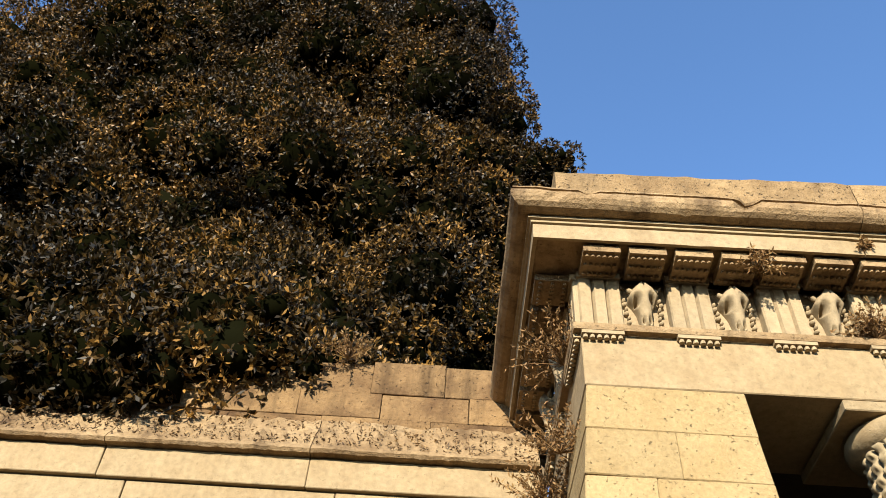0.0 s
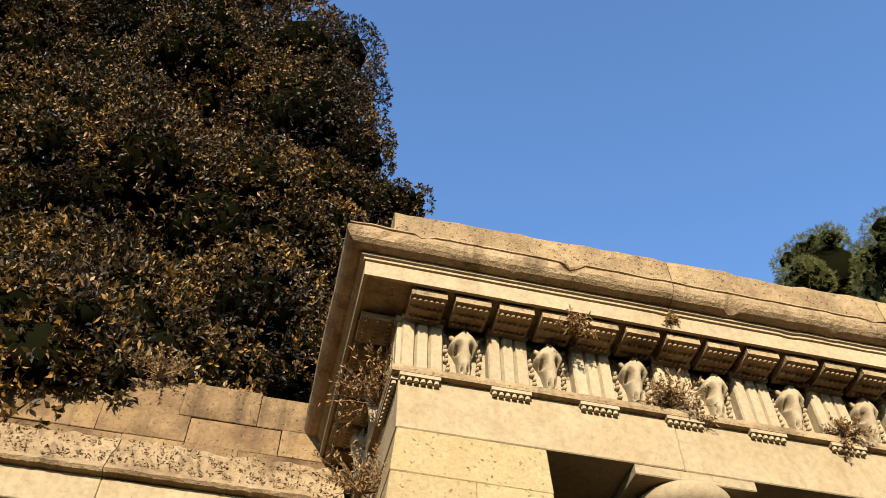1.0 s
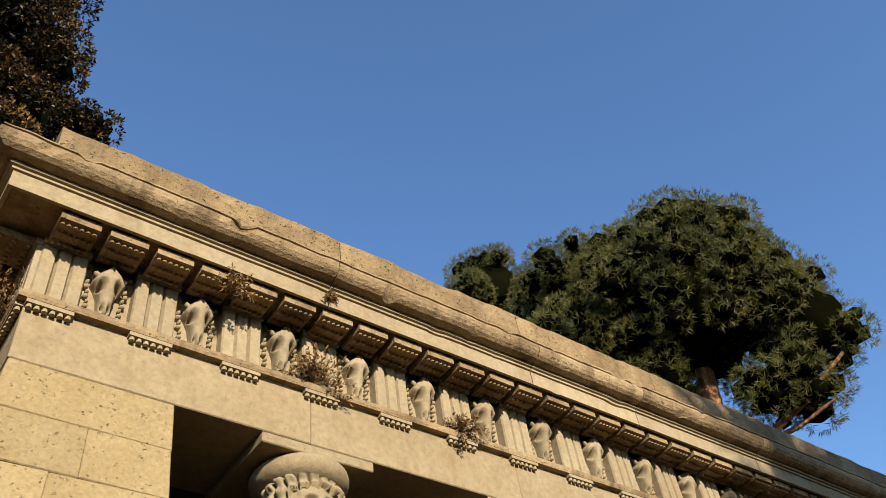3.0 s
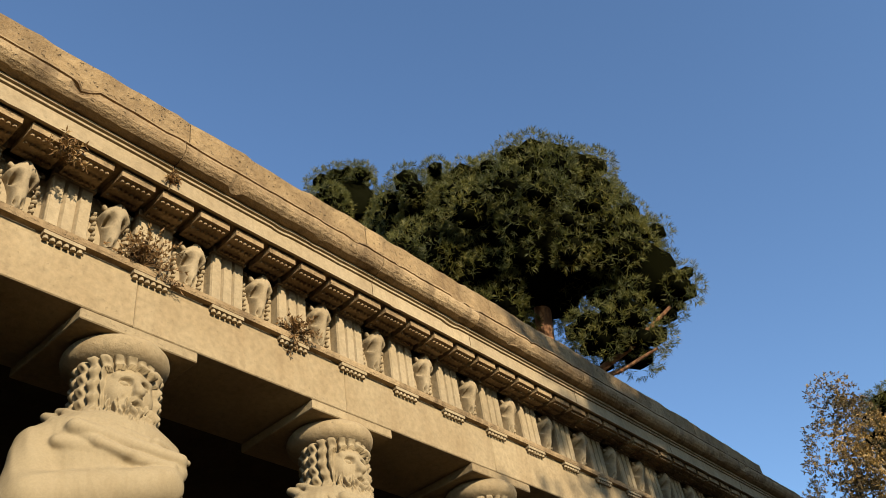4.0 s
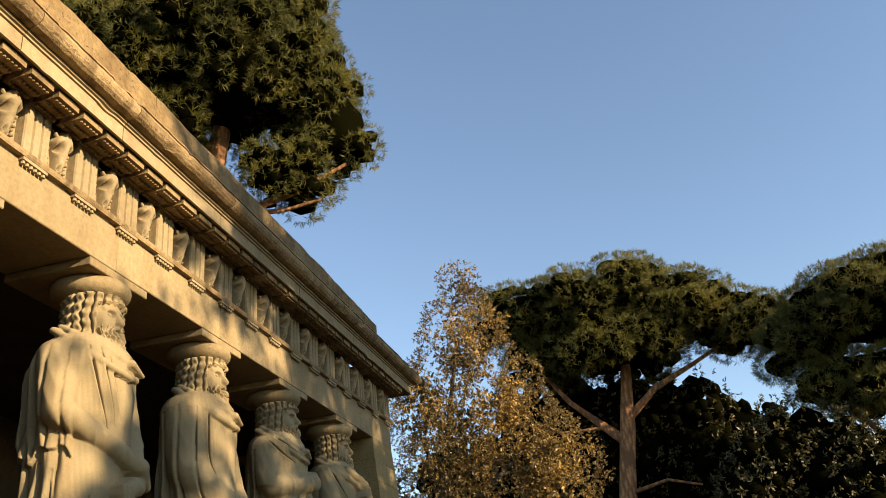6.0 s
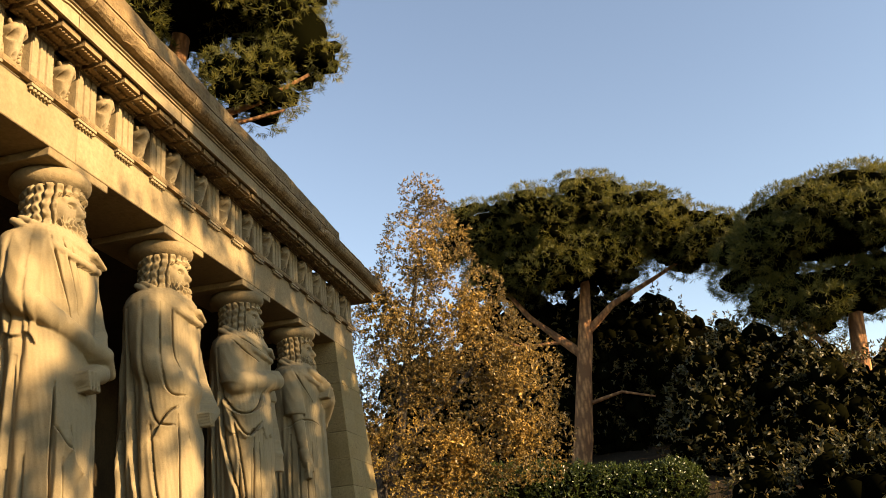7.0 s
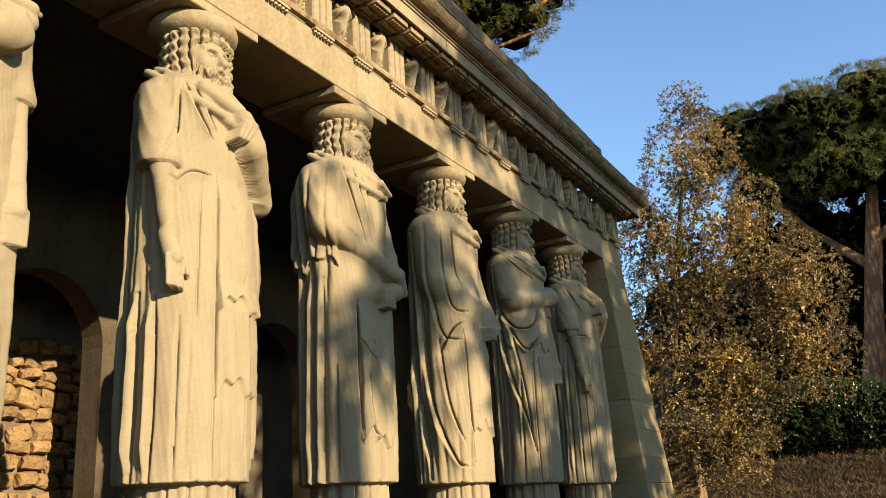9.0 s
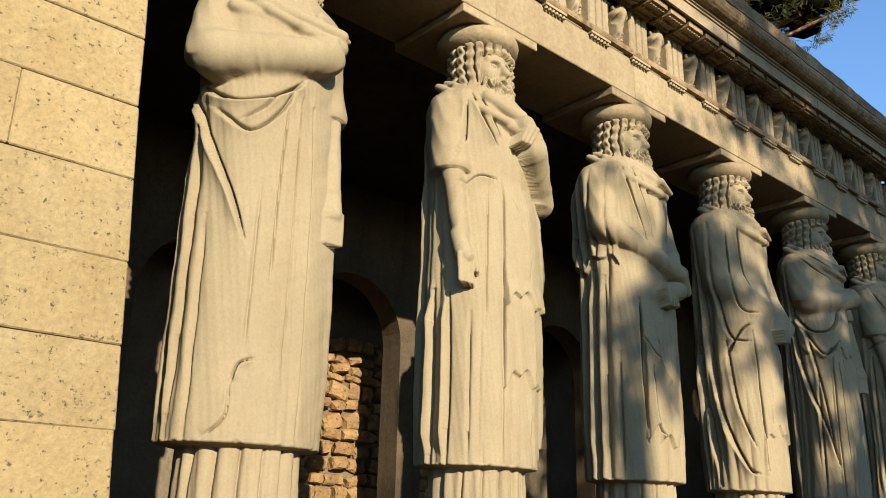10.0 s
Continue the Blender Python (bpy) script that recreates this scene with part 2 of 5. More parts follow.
def joined(pieces):
    verts, quads, n = [], [], 0
    for v, q in pieces:
        verts += list(v)
        quads += [tuple(i + n for i in f) for f in q]
        n += len(v)
    return verts, quads


def unit(a):
    return a / np.maximum(np.linalg.norm(a, axis=-1, keepdims=True), 1e-9)


def sprigs(rng, places, ways, count, length, width, spread=0.9, along=0.6):
    """Leaves as bent kites: count leaves on a short twig at each place, pointing along its way."""
    n = len(places)
    P = np.repeat(places, count, 0)
    W = np.repeat(unit(ways), count, 0)
    s = np.tile(np.linspace(0, 1, count), n)[:, None]
    base = P + W * s * length * along * count * 0.25
    d = unit(W * 0.55 + rng.normal(0, spread, (n * count, 3)))
    side = unit(np.cross(d, rng.normal(0, 1, (n * count, 3))))
    up = np.cross(side, d)
    L = length * rng.uniform(0.65, 1.25, (n * count, 1))
    Wd = width * rng.uniform(0.7, 1.2, (n * count, 1))
    v = np.empty((n * count, 4, 3))
    v[:, 0] = base
    v[:, 1] = base + d * L * 0.5 + side * Wd * 0.5 + up * L * 0.08
    v[:, 2] = base + d * L
    v[:, 3] = base + d * L * 0.5 - side * Wd * 0.5 + up * L * 0.08
    q = np.arange(n * count * 4).reshape(-1, 4)
    return v.reshape(-1, 3), q


def on_lobes(rng, lobes, n, low=-1.0, jitter=0.15):
    """Places on the outside of a heap of ellipsoids (x, y, z, rx, ry, rz), with the way outwards; those inside another lobe are dropped."""
    L = np.array(lobes, float)
    area = (L[:, 3] * L[:, 4] * L[:, 5]) ** (2 / 3)
    pick = rng.choice(len(L), n, p=area / area.sum())
    d = unit(rng.normal(0, 1, (n, 3)))
    d[:, 2] = np.maximum(d[:, 2], low + rng.uniform(0, 0.3, n))
    d = unit(d)
    c, r = L[pick, :3], L[pick, 3:]
    p = c + d * r * (1 - np.abs(rng.normal(0, jitter, (n, 1))))
    keep = np.ones(n, bool)
    for i in range(len(L)):
        inside = (((p - L[i, :3]) / L[i, 3:]) ** 2).sum(1) < 0.72
        keep &= ~(inside & (pick != i))
    return p[keep], unit(d / r)[keep]


# ---------------------------------------------------------------- ground
def ground_height(x, y):
    """Level court before the portico; a bank behind the left wall and the portico, terraces rising beyond its far end."""
    z = 0.0
    if x > 17.9:
        z = min(1.30 + (x - 17.9) * 0.39, 1.75 + (x - 17.9) * 0.24) + (0.25 if x > 22 else 0) + max(0.0, x - 26) * 0.06
        z = min(z, 9.0)
        if y < -7:
            z -= min(2.0, (-7 - y) * 0.15)
    if y > 5.4 and x < 17.9:
        z = 4.2 * min(1.0, (y - 5.4) / 0.6)
    if y > 5.4 and x >= 17.9:
        z = max(z, 4.2 * min(1.0, (y - 5.4) / 0.6))
    return z + (0.12 * noise.noise((x * 0.4, y * 0.4, 0)) if z > 0.5 else 0.0)


def make_ground():
    xs = sorted(set([-2500, -900, -300, -120, -60, -40] + [-30 + 2 * i for i in range(23)] + [16, 17, 17.88, 17.92] + [18.5 + 0.75 * i for i in range(36)]
                    + [48, 60, 90, 200, 700, 2500]))
    ys = sorted(set([-2500, -900, -300, -120, -60, -40] + [-30 + 1.25 * i for i in range(28)] + [5.4, 6.0] + [7 + 2 * i for i in range(12)] + [40, 60, 120, 300, 900, 2500]))
    verts = [(x, y, ground_height(min(max(x, -60), 60), min(max(y, -60), 60))) for x in xs for y in ys]
    n = len(ys)
    faces = [(i * n + j, (i + 1) * n + j, (i + 1) * n + j + 1, i * n + j + 1) for i in range(len(xs) - 1) for j in range(n - 1)]
    ob = new("ground", mesh_from("ground", verts, faces, M_EARTH))
    tagged(ob, "dry brown earth of a sloping park", "ground", kind="structure")


make_ground()

# ---------------------------------------------------------------- portico: measures
MOD = 0.55                       # triglyph spacing
LEN = 11.85                      # length of the architrave
Z_BEAM, Z_TAENIA, Z_FRIEZE, Z_SOFFIT = 4.835, 5.20, 5.25, 5.68
STATUES = [1.77 + 1.65 * i for i in range(6)]
FLOOR = 0.95


def run_profile(profile, x0, x1, steps, wear0, seed, left_end=False, right_end=False, depth=1.62):
    """A moulding along the front from x0 to x1; at a corner it turns back along the side, mitred. profile: (projection, z)."""
    path = []
    if left_end:
        path += [("L", 1 - i / 8) for i in range(8)]
    path += [("F", i / steps) for i in range(steps + 1)]
    if right_end:
        path += [("R", (i + 1) / 8) for i in range(8)]
    verts, k = [], len(profile)
    for run, u in path:
        for p, z in profile:
            lo = -p if left_end else x0
            hi = LEN + p if right_end else x1
            if run == "F":
                c = Vector((lo + u * (hi - lo), -p, z))
            elif run == "L":
                c = Vector((-p, -p + u * (depth + p), z))
            else:
                c = Vector((LEN + p, -p + u * (depth + p), z))
            n = noise.noise(c * 5 + Vector((seed, 0, 0))) + 0.6 * noise.noise(c * 17 + Vector((0, seed, 0)))
            bite = max(0.0, noise.noise(c * Vector((5.5, 5.5, 8)) + Vector((seed * 3, 1, 2))) - 0.36) * 3
            wear = wear0 * (0.25 if z < 5.858 else 1.3)
            if p > 0.05:
                c += Vector((0, 1, -0.2)) * (n * wear * 0.35 + bite * wear * 2.2) if run == "F" else Vector((n * wear * 0.35, 0, 0))
            verts.append(c)
    m = len(path)
    faces = [(i * k + j, i * k + j + 1, (i + 1) * k + j + 1, (i + 1) * k + j) for i in range(m - 1) for j in range(k - 1)]
    faces += [tuple(range(k))[::-1], tuple((m - 1) * k + j for j in range(k))]
    return verts, faces


def make_entablature():
    ent = thing("entablature", "long cream limestone Doric entablature with triglyphs and ox skulls", "entablature", kind="structure")
    rng = np.random.RandomState(3)
    # architrave in lengths that meet over the figures
    cuts = [0.0] + [s - 0.06 for s in STATUES] + [LEN]
    for a, b in zip(cuts, cuts[1:]):
        bm = bevelled_block(box_corners(a + 0.0015, b - 0.0015, 0, 0.75, Z_BEAM, Z_TAENIA), 0.006, 0.002, rng)
        part("architrave_block", bm, M_ASHLAR, ent)
    # side beam on the returning left flank
    bm = bevelled_block(box_corners(0.0, 0.6, 0.753, 1.7, Z_BEAM, Z_TAENIA), 0.006, 0.002, rng)
    part("side_beam", bm, M_ASHLAR, ent)
    bm = bevelled_block(box_corners(LEN - 0.6, LEN, 0.753, 5.0, Z_BEAM, Z_TAENIA), 0.006, 0.002, rng)
    part("side_beam", bm, M_ASHLAR, ent)
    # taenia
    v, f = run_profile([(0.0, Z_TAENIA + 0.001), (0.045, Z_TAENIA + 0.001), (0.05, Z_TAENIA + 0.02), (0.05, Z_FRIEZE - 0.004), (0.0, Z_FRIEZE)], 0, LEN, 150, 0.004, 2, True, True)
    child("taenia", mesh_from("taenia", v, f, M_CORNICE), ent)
    # frieze ground behind triglyphs and metopes
    bm = bmesh.new()
    box(bm, 0.012, LEN - 0.012, 0.055, 0.7, Z_FRIEZE, Z_SOFFIT)
    box(bm, 0.012, 0.6, 0.7, 1.7, Z_FRIEZE, Z_SOFFIT)
    part("frieze", bm, M_CARVED, ent)

    # triglyph: three bars with bevelled grooves under a flat band
    def triglyph_mesh():
        w, h, d = 0.255, Z_SOFFIT - Z_FRIEZE, 0.035
        prof = [(0.0, 0.047), (0.0, -0.022), (0.008, -d)]
        for c in (0.085, 0.17):
            prof += [(c - 0.012, -d), (c, -d + 0.026), (c + 0.012, -d)]
        prof += [(w - 0.008, -d), (w, -0.022), (w, 0.047)]
        n = len(prof)
        z1 = h - 0.05
        verts = [(x, y, z) for z in (0.001, z1) for x, y in prof]
        faces = [(i, i + 1, n + i + 1, n + i) for i in range(n - 1)]
        faces += [tuple(range(n))[::-1], tuple(range(n, 2 * n))]
        bm = bmesh.new()
        vs = [bm.verts.new(v) for v in verts]
        for f in faces:
            bm.faces.new([vs[i] for i in f])
        box(bm, -0.006, w + 0.006, -0.05, 0.0, z1 + 0.001, h - 0.004)
        me = bpy.data.meshes.new("triglyph")
        bm.to_mesh(me)
        bm.free()
        me.materials.append(M_CARVED)
        return me

    def regula_mesh():
        bm = bmesh.new()
        box(bm, 0, 0.245, -0.042, 0.0, -0.024, 0.0)
        for i in range(6):
            x = 0.022 + i * 0.0402
            g = bmesh.ops.create_cone(bm, cap_ends=True, segments=8, radius1=0.017, radius2=0.013, depth=0.026)
            bmesh.ops.translate(bm, verts=g["verts"], vec=(x, -0.021, -0.037))
        me = bpy.data.meshes.new("regula")
        bm.to_mesh(me)
        bm.free()
        me.materials.append(M_CARVED)
        return me

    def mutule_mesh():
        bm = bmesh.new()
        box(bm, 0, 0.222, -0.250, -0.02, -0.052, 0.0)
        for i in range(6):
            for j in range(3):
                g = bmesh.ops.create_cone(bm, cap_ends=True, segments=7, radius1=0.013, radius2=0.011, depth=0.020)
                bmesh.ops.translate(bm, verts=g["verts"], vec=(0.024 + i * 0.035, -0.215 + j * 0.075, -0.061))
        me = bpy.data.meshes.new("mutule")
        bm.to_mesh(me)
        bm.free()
        # weathered brown stone, picked also to put shade into the undersides' colour
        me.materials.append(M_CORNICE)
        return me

    def skull_mesh():
        """Ox skull of a metope: broad brow with eye holes, narrowing to the muzzle, small horns and a string of beads on each side."""
        bm = bmesh.new()
        zk = [0.015, 0.04, 0.09, 0.15, 0.21, 0.255, 0.30, 0.345, 0.385]
        wk = [0.020, 0.036, 0.036, 0.042, 0.064, 0.092, 0.070, 0.030, 0.002]
        dk = [0.04, 0.075, 0.09, 0.10, 0.12, 0.13, 0.13, 0.12, 0.09]
        rings = []
        for n in range(27):
            z = 0.385 - 0.37 * n / 26
            w, d = float(np.interp(z, zk, wk)), float(np.interp(z, zk, dk))
            ring = []
            for i in range(37):
                a = math.pi * i / 36
                x, dep = w * math.cos(a), d * max(0.0, math.sin(a)) ** 0.42
                for sx, sz, sw, sh, sd in ((0.044, 0.215, 0.015, 0.026, 0.15), (0.018, 0.06, 0.008, 0.014, 0.06), (0.0, 0.34, 0.004, 0.03, 0.03)):
                    dep -= sd * math.exp(-((abs(x) - sx) / sw) ** 2 - ((z - sz) / sh) ** 2)
                ring.append(bm.verts.new((x, 0.004 - max(dep, 0.0), z)))
            rings.append(ring)
        for a, b in zip(rings, rings[1:]):
            for i in range(36):
                bm.faces.new((a[i + 1], a[i], b[i], b[i + 1]))
        bm.faces.new(rings[0])
        for s in (-1, 1):
            pts = [(0.04 * s, -0.05, 0.30), (0.085 * s, -0.06, 0.315), (0.115 * s, -0.05, 0.34), (0.125 * s, -0.04, 0.37)]
            v, q = tube(pts, [0.020, 0.018, 0.013, 0.006], 7)
            vs = [bm.verts.new(c) for c in v]
            for f in q:
                bm.faces.new([vs[i] for i in f])
            for i in range(7):
                g = bmesh.ops.create_icosphere(bm, subdivisions=1, radius=0.017 - 0.0006 * i)
                bmesh.ops.scale(bm, verts=g["verts"], vec=(1.25 if i % 2 else 0.8, 2.0, 1.1))
                bmesh.ops.translate(bm, verts=g["verts"], vec=((0.108 - 0.004 * i + 0.008 * (i % 2)) * s, -0.008, 0.27 - i * 0.037))
        me = bpy.data.meshes.new("ox_skull")
        bm.to_mesh(me)
        bm.free()
        me.materials.append(M_CARVED)
        me.polygons.foreach_set("use_smooth", [True] * len(me.polygons))
        return me

    tri, reg, mut, skull = triglyph_mesh(), regula_mesh(), mutule_mesh(), skull_mesh()
    count = 22
    for i in range(count):
        x = i * MOD
        child("triglyph", tri, ent, at=(x - 0.006 if i else 0.004, 0.010, Z_FRIEZE))
        child("regula", reg, ent, at=(x, 0.0, Z_TAENIA))
        if i < count - 1:
            ob = child("ox_skull", skull, ent, "ox skull with horns and bead strings carved in relief" if i == 0 else "", at=(x + 0.255 + 0.145, 0.052, Z_FRIEZE + 0.012))
            ob.rotation_euler = (0, radians(rng.uniform(-3, 3)), 0)
            ob.scale = (1, rng.uniform(0.98, 1.12), rng.uniform(0.95, 1.03))
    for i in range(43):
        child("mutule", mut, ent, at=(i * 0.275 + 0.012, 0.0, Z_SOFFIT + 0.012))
    turn = pose(0, 0, 0, 0, 0, -90)
    for i in range(3):                       # the same order on the returning flank
        y = 0.45 + i * MOD
        for me, nm, zz in ((tri, "triglyph", Z_FRIEZE), (reg, "regula", Z_TAENIA)):
            ob = child(nm, me, ent)
            ob.matrix_basis = Matrix.Translation((0.010 if nm == "triglyph" else 0.0, y, zz)) @ turn
        ob = child("ox_skull", skull, ent)
        ob.matrix_basis = Matrix.Translation((0.010, y + 0.145, Z_FRIEZE + 0.012)) @ turn
    ob = child("triglyph", tri, ent)
    ob.matrix_basis = Matrix.Translation((0.010, 0.25, Z_FRIEZE)) @ turn
    ob = child("regula", reg, ent)
    ob.matrix_basis = Matrix.Translation((0.0, 0.25, Z_TAENIA)) @ turn
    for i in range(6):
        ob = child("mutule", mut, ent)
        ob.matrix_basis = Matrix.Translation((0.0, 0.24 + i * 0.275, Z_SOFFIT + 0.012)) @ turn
    # corona and crowning moulding, in worn lengths
    prof = [(0.0, 5.683), (0.03, 5.700), (0.262, 5.712), (0.266, 5.694), (0.290, 5.692), (0.290, 5.808), (0.287, 5.810), (0.287, 5.813), (0.303, 5.816), (0.304, 5.830), (0.301, 5.832),
            (0.301, 5.835), (0.320, 5.838), (0.321, 5.853), (0.317, 5.856), (0.317, 5.860), (0.345, 5.858), (0.384, 5.866), (0.412, 5.884), (0.430, 5.910), (0.437, 5.940), (0.431, 5.965),
            (0.412, 5.982), (0.412, 5.990), (0.424, 5.993), (0.422, 6.006), (0.395, 6.010), (0.13, 6.03), (0.0, 6.03)]
    joints = [None, 1.68, 3.42, 4.55, 6.1, 7.9, 9.6, 10.9, None]
    for i, (a, b) in enumerate(zip(joints, joints[1:])):
        a2, b2 = (0 if a is None else a + 0.004), (LEN if b is None else b - 0.004)
        v, f = run_profile(prof, a2, b2, max(8, int((b2 - a2) / 0.035)), 0.017, 1, a is None, b is None)
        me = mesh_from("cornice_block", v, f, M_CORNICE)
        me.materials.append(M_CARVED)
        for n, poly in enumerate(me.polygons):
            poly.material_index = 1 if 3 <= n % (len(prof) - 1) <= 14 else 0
        child("cornice_block", me, ent, "worn projecting cornice length with a rounded crown" if i == 0 else "")
    # parapet course above, stopping short of the far end
    xs = [-0.11, 1.9, 3.6, 5.2, 7.3, 9.2, 11.1]
    for i, (a, b) in enumerate(zip(xs, xs[1:])):
        n = int((b - a) / 0.09)
        verts, faces = [], []
        for j in range(n + 1):
            x = a + (b - a) * j / n + (0.004 if j == 0 else 0) - (0.004 if j == n else 0)
            top = 6.565 + 0.03 * max(0.0, 1 - x / 7) + 0.06 * max(0.0, math.sin(min(1.0, x / 10.5) * math.pi)) ** 0.6 + 0.03 * noise.noise((x * 1.6, 3, 1)) + 0.015 * noise.noise((x * 7, 1, 5))
            dy = 0.012 * noise.noise((x * 3, 8, 2))
            for y, z in ((-0.10 + dy, 5.985), (-0.125 + dy, 6.05), (-0.13 + dy, 6.25), (-0.125 + dy, top - 0.05), (-0.09, top), (0.15, top + 0.02), (0.45, top), (0.45, 5.985)):
                verts.append((x, y + 0.01 * noise.noise((x * 9, z * 9, 3)), z + 0.008 * noise.noise((x * 11, z * 7, y))))
        faces = [(p * 8 + q, p * 8 + (q + 1) % 8, (p + 1) * 8 + (q + 1) % 8, (p + 1) * 8 + q) for p in range(n) for q in range(8)]
        faces += [tuple(range(8))[::-1], tuple(n * 8 + q for q in range(8))]
        child("parapet_block", mesh_from("parapet_block", verts, faces, M_PARAPET), ent)
    bm = bmesh.new()
    box(bm, 0.4, LEN - 0.1, 0.46, 5.0, 5.70, 6.0)
    part("roof_slab", bm, M_PARAPET, ent)
    return ent


make_entablature()


def make_capital(x):
    cap = thing("capital", "smooth limestone capital with a square slab over a round cushion", "capital", group="capitals over the statues", at=(x, 0.37, 0))
    bm = bmesh.new()
    box(bm, -0.375, 0.375, -0.368, 0.375, 4.765, Z_BEAM - 0.002)
    bmesh.ops.bevel(bm, geom=bm.edges[:], offset=0.006, segments=1, affect="EDGES")
    part("abacus", bm, M_ASHLAR, cap)
    prof = [(0.19, 4.60), (0.215, 4.625), (0.245, 4.64), (0.275, 4.66), (0.292, 4.685), (0.298, 4.715), (0.292, 4.742), (0.275, 4.7645)]
    n, verts = 40, []
    for r, z in prof:
        verts += [(r * math.cos(2 * math.pi * i / n), r * math.sin(2 * math.pi * i / n) - 0.12, z) for i in range(n)]
    faces = [(j * n + i, j * n + (i + 1) % n, (j + 1) * n + (i + 1) % n, (j + 1) * n + i) for j in range(len(prof) - 1) for i in range(n)]
    faces += [tuple(range(n))[::-1], tuple((len(prof) - 1) * n + i for i in range(n))]
    child("echinus", mesh_from("echinus", verts, faces, M_ASHLAR, True), cap)
    return cap


capital = make_capital(STATUES[0])
for sx in STATUES[1:]:
    copy_thing(capital, Matrix.Translation((sx, 0.37, 0)))


# ---------------------------------------------------------------- statues
def smin(a, b, k):
    h = np.clip(0.5 + 0.5 * (b - a) / k, 0, 1)
    return b + (a - b) * h - k * h * (1 - h)


def capsule(x, y, z, a, b, ra, rb):
    dx, dy, dz = b[0] - a[0], b[1] - a[1], b[2] - a[2]
    px, py, pz = x - a[0], y - a[1], z - a[2]
    t = np.clip((px * dx + py * dy + pz * dz) / (dx * dx + dy * dy + dz * dz), 0, 1)
    return np.sqrt((px - t * dx) ** 2 + (py - t * dy) ** 2 + (pz - t * dz) ** 2) - (ra + (rb - ra) * t)


def blob(x, y, z, c, r):
    return (np.sqrt(((x - c[0]) / r[0]) ** 2 + ((y - c[1]) / r[1]) ** 2 + ((z - c[2]) / r[2]) ** 2) - 1) * min(r)


BODY_Z = [0.0, 0.10, 0.555, 0.570, 0.585, 1.2, 1.7, 2.1, 2.45, 2.75, 2.95, 3.05, 3.12, 3.18, 3.3]
BODY_X = [0.33, 0.32, 0.31, 0.31, 0.415, 0.415, 0.41, 0.40, 0.40, 0.425, 0.43, 0.395, 0.31, 0.19, 0.13]
BODY_Y = [0.29, 0.28, 0.27, 0.27, 0.325, 0.325, 0.32, 0.31, 0.295, 0.305, 0.295, 0.27, 0.225, 0.16, 0.13]


def smooth_line(pts, n=5):
    """A rounded line through the given points."""
    p = [np.array(q, float) for q in pts]
    if len(p) < 3:
        return p
    p = [2 * p[0] - p[1]] + p + [2 * p[-1] - p[-2]]
    out = []
    for a, b, c, d in zip(p, p[1:], p[2:], p[3:]):
        for i in range(n):
            u = i / n
            out.append(0.5 * (2 * b + (c - a) * u + (2 * a - 5 * b + 4 * c - d) * u * u + (3 * b - a - 3 * c + d) * u ** 3))
    return out + [p[-2]]


def line_field(line, Z, T):
    """Distance on the cloth from a line, the side of it, and how far along it."""
    pts = smooth_line(line)
    best, side, along = np.full(Z.shape, 9.0), np.zeros_like(Z), np.zeros_like(Z)
    for n, ((t0, z0), (t1, z1)) in enumerate(zip(pts, pts[1:])):
        ax, az, dx, dz = t0 * 0.40, z0, (t1 - t0) * 0.40, z1 - z0
        u = np.clip(((T * 0.40 - ax) * dx + (Z - az) * dz) / (dx * dx + dz * dz), 0, 1)
        ex, ez = T * 0.40 - ax - u * dx, Z - az - u * dz
        d = np.hypot(ex, ez)
        near = d < best
        side = np.where(near, np.sign(ex * dz - ez * dx), side)
        along = np.where(near, (n + u) / (len(pts) - 1), along)
        best = np.minimum(best, d)
    return best, side, along


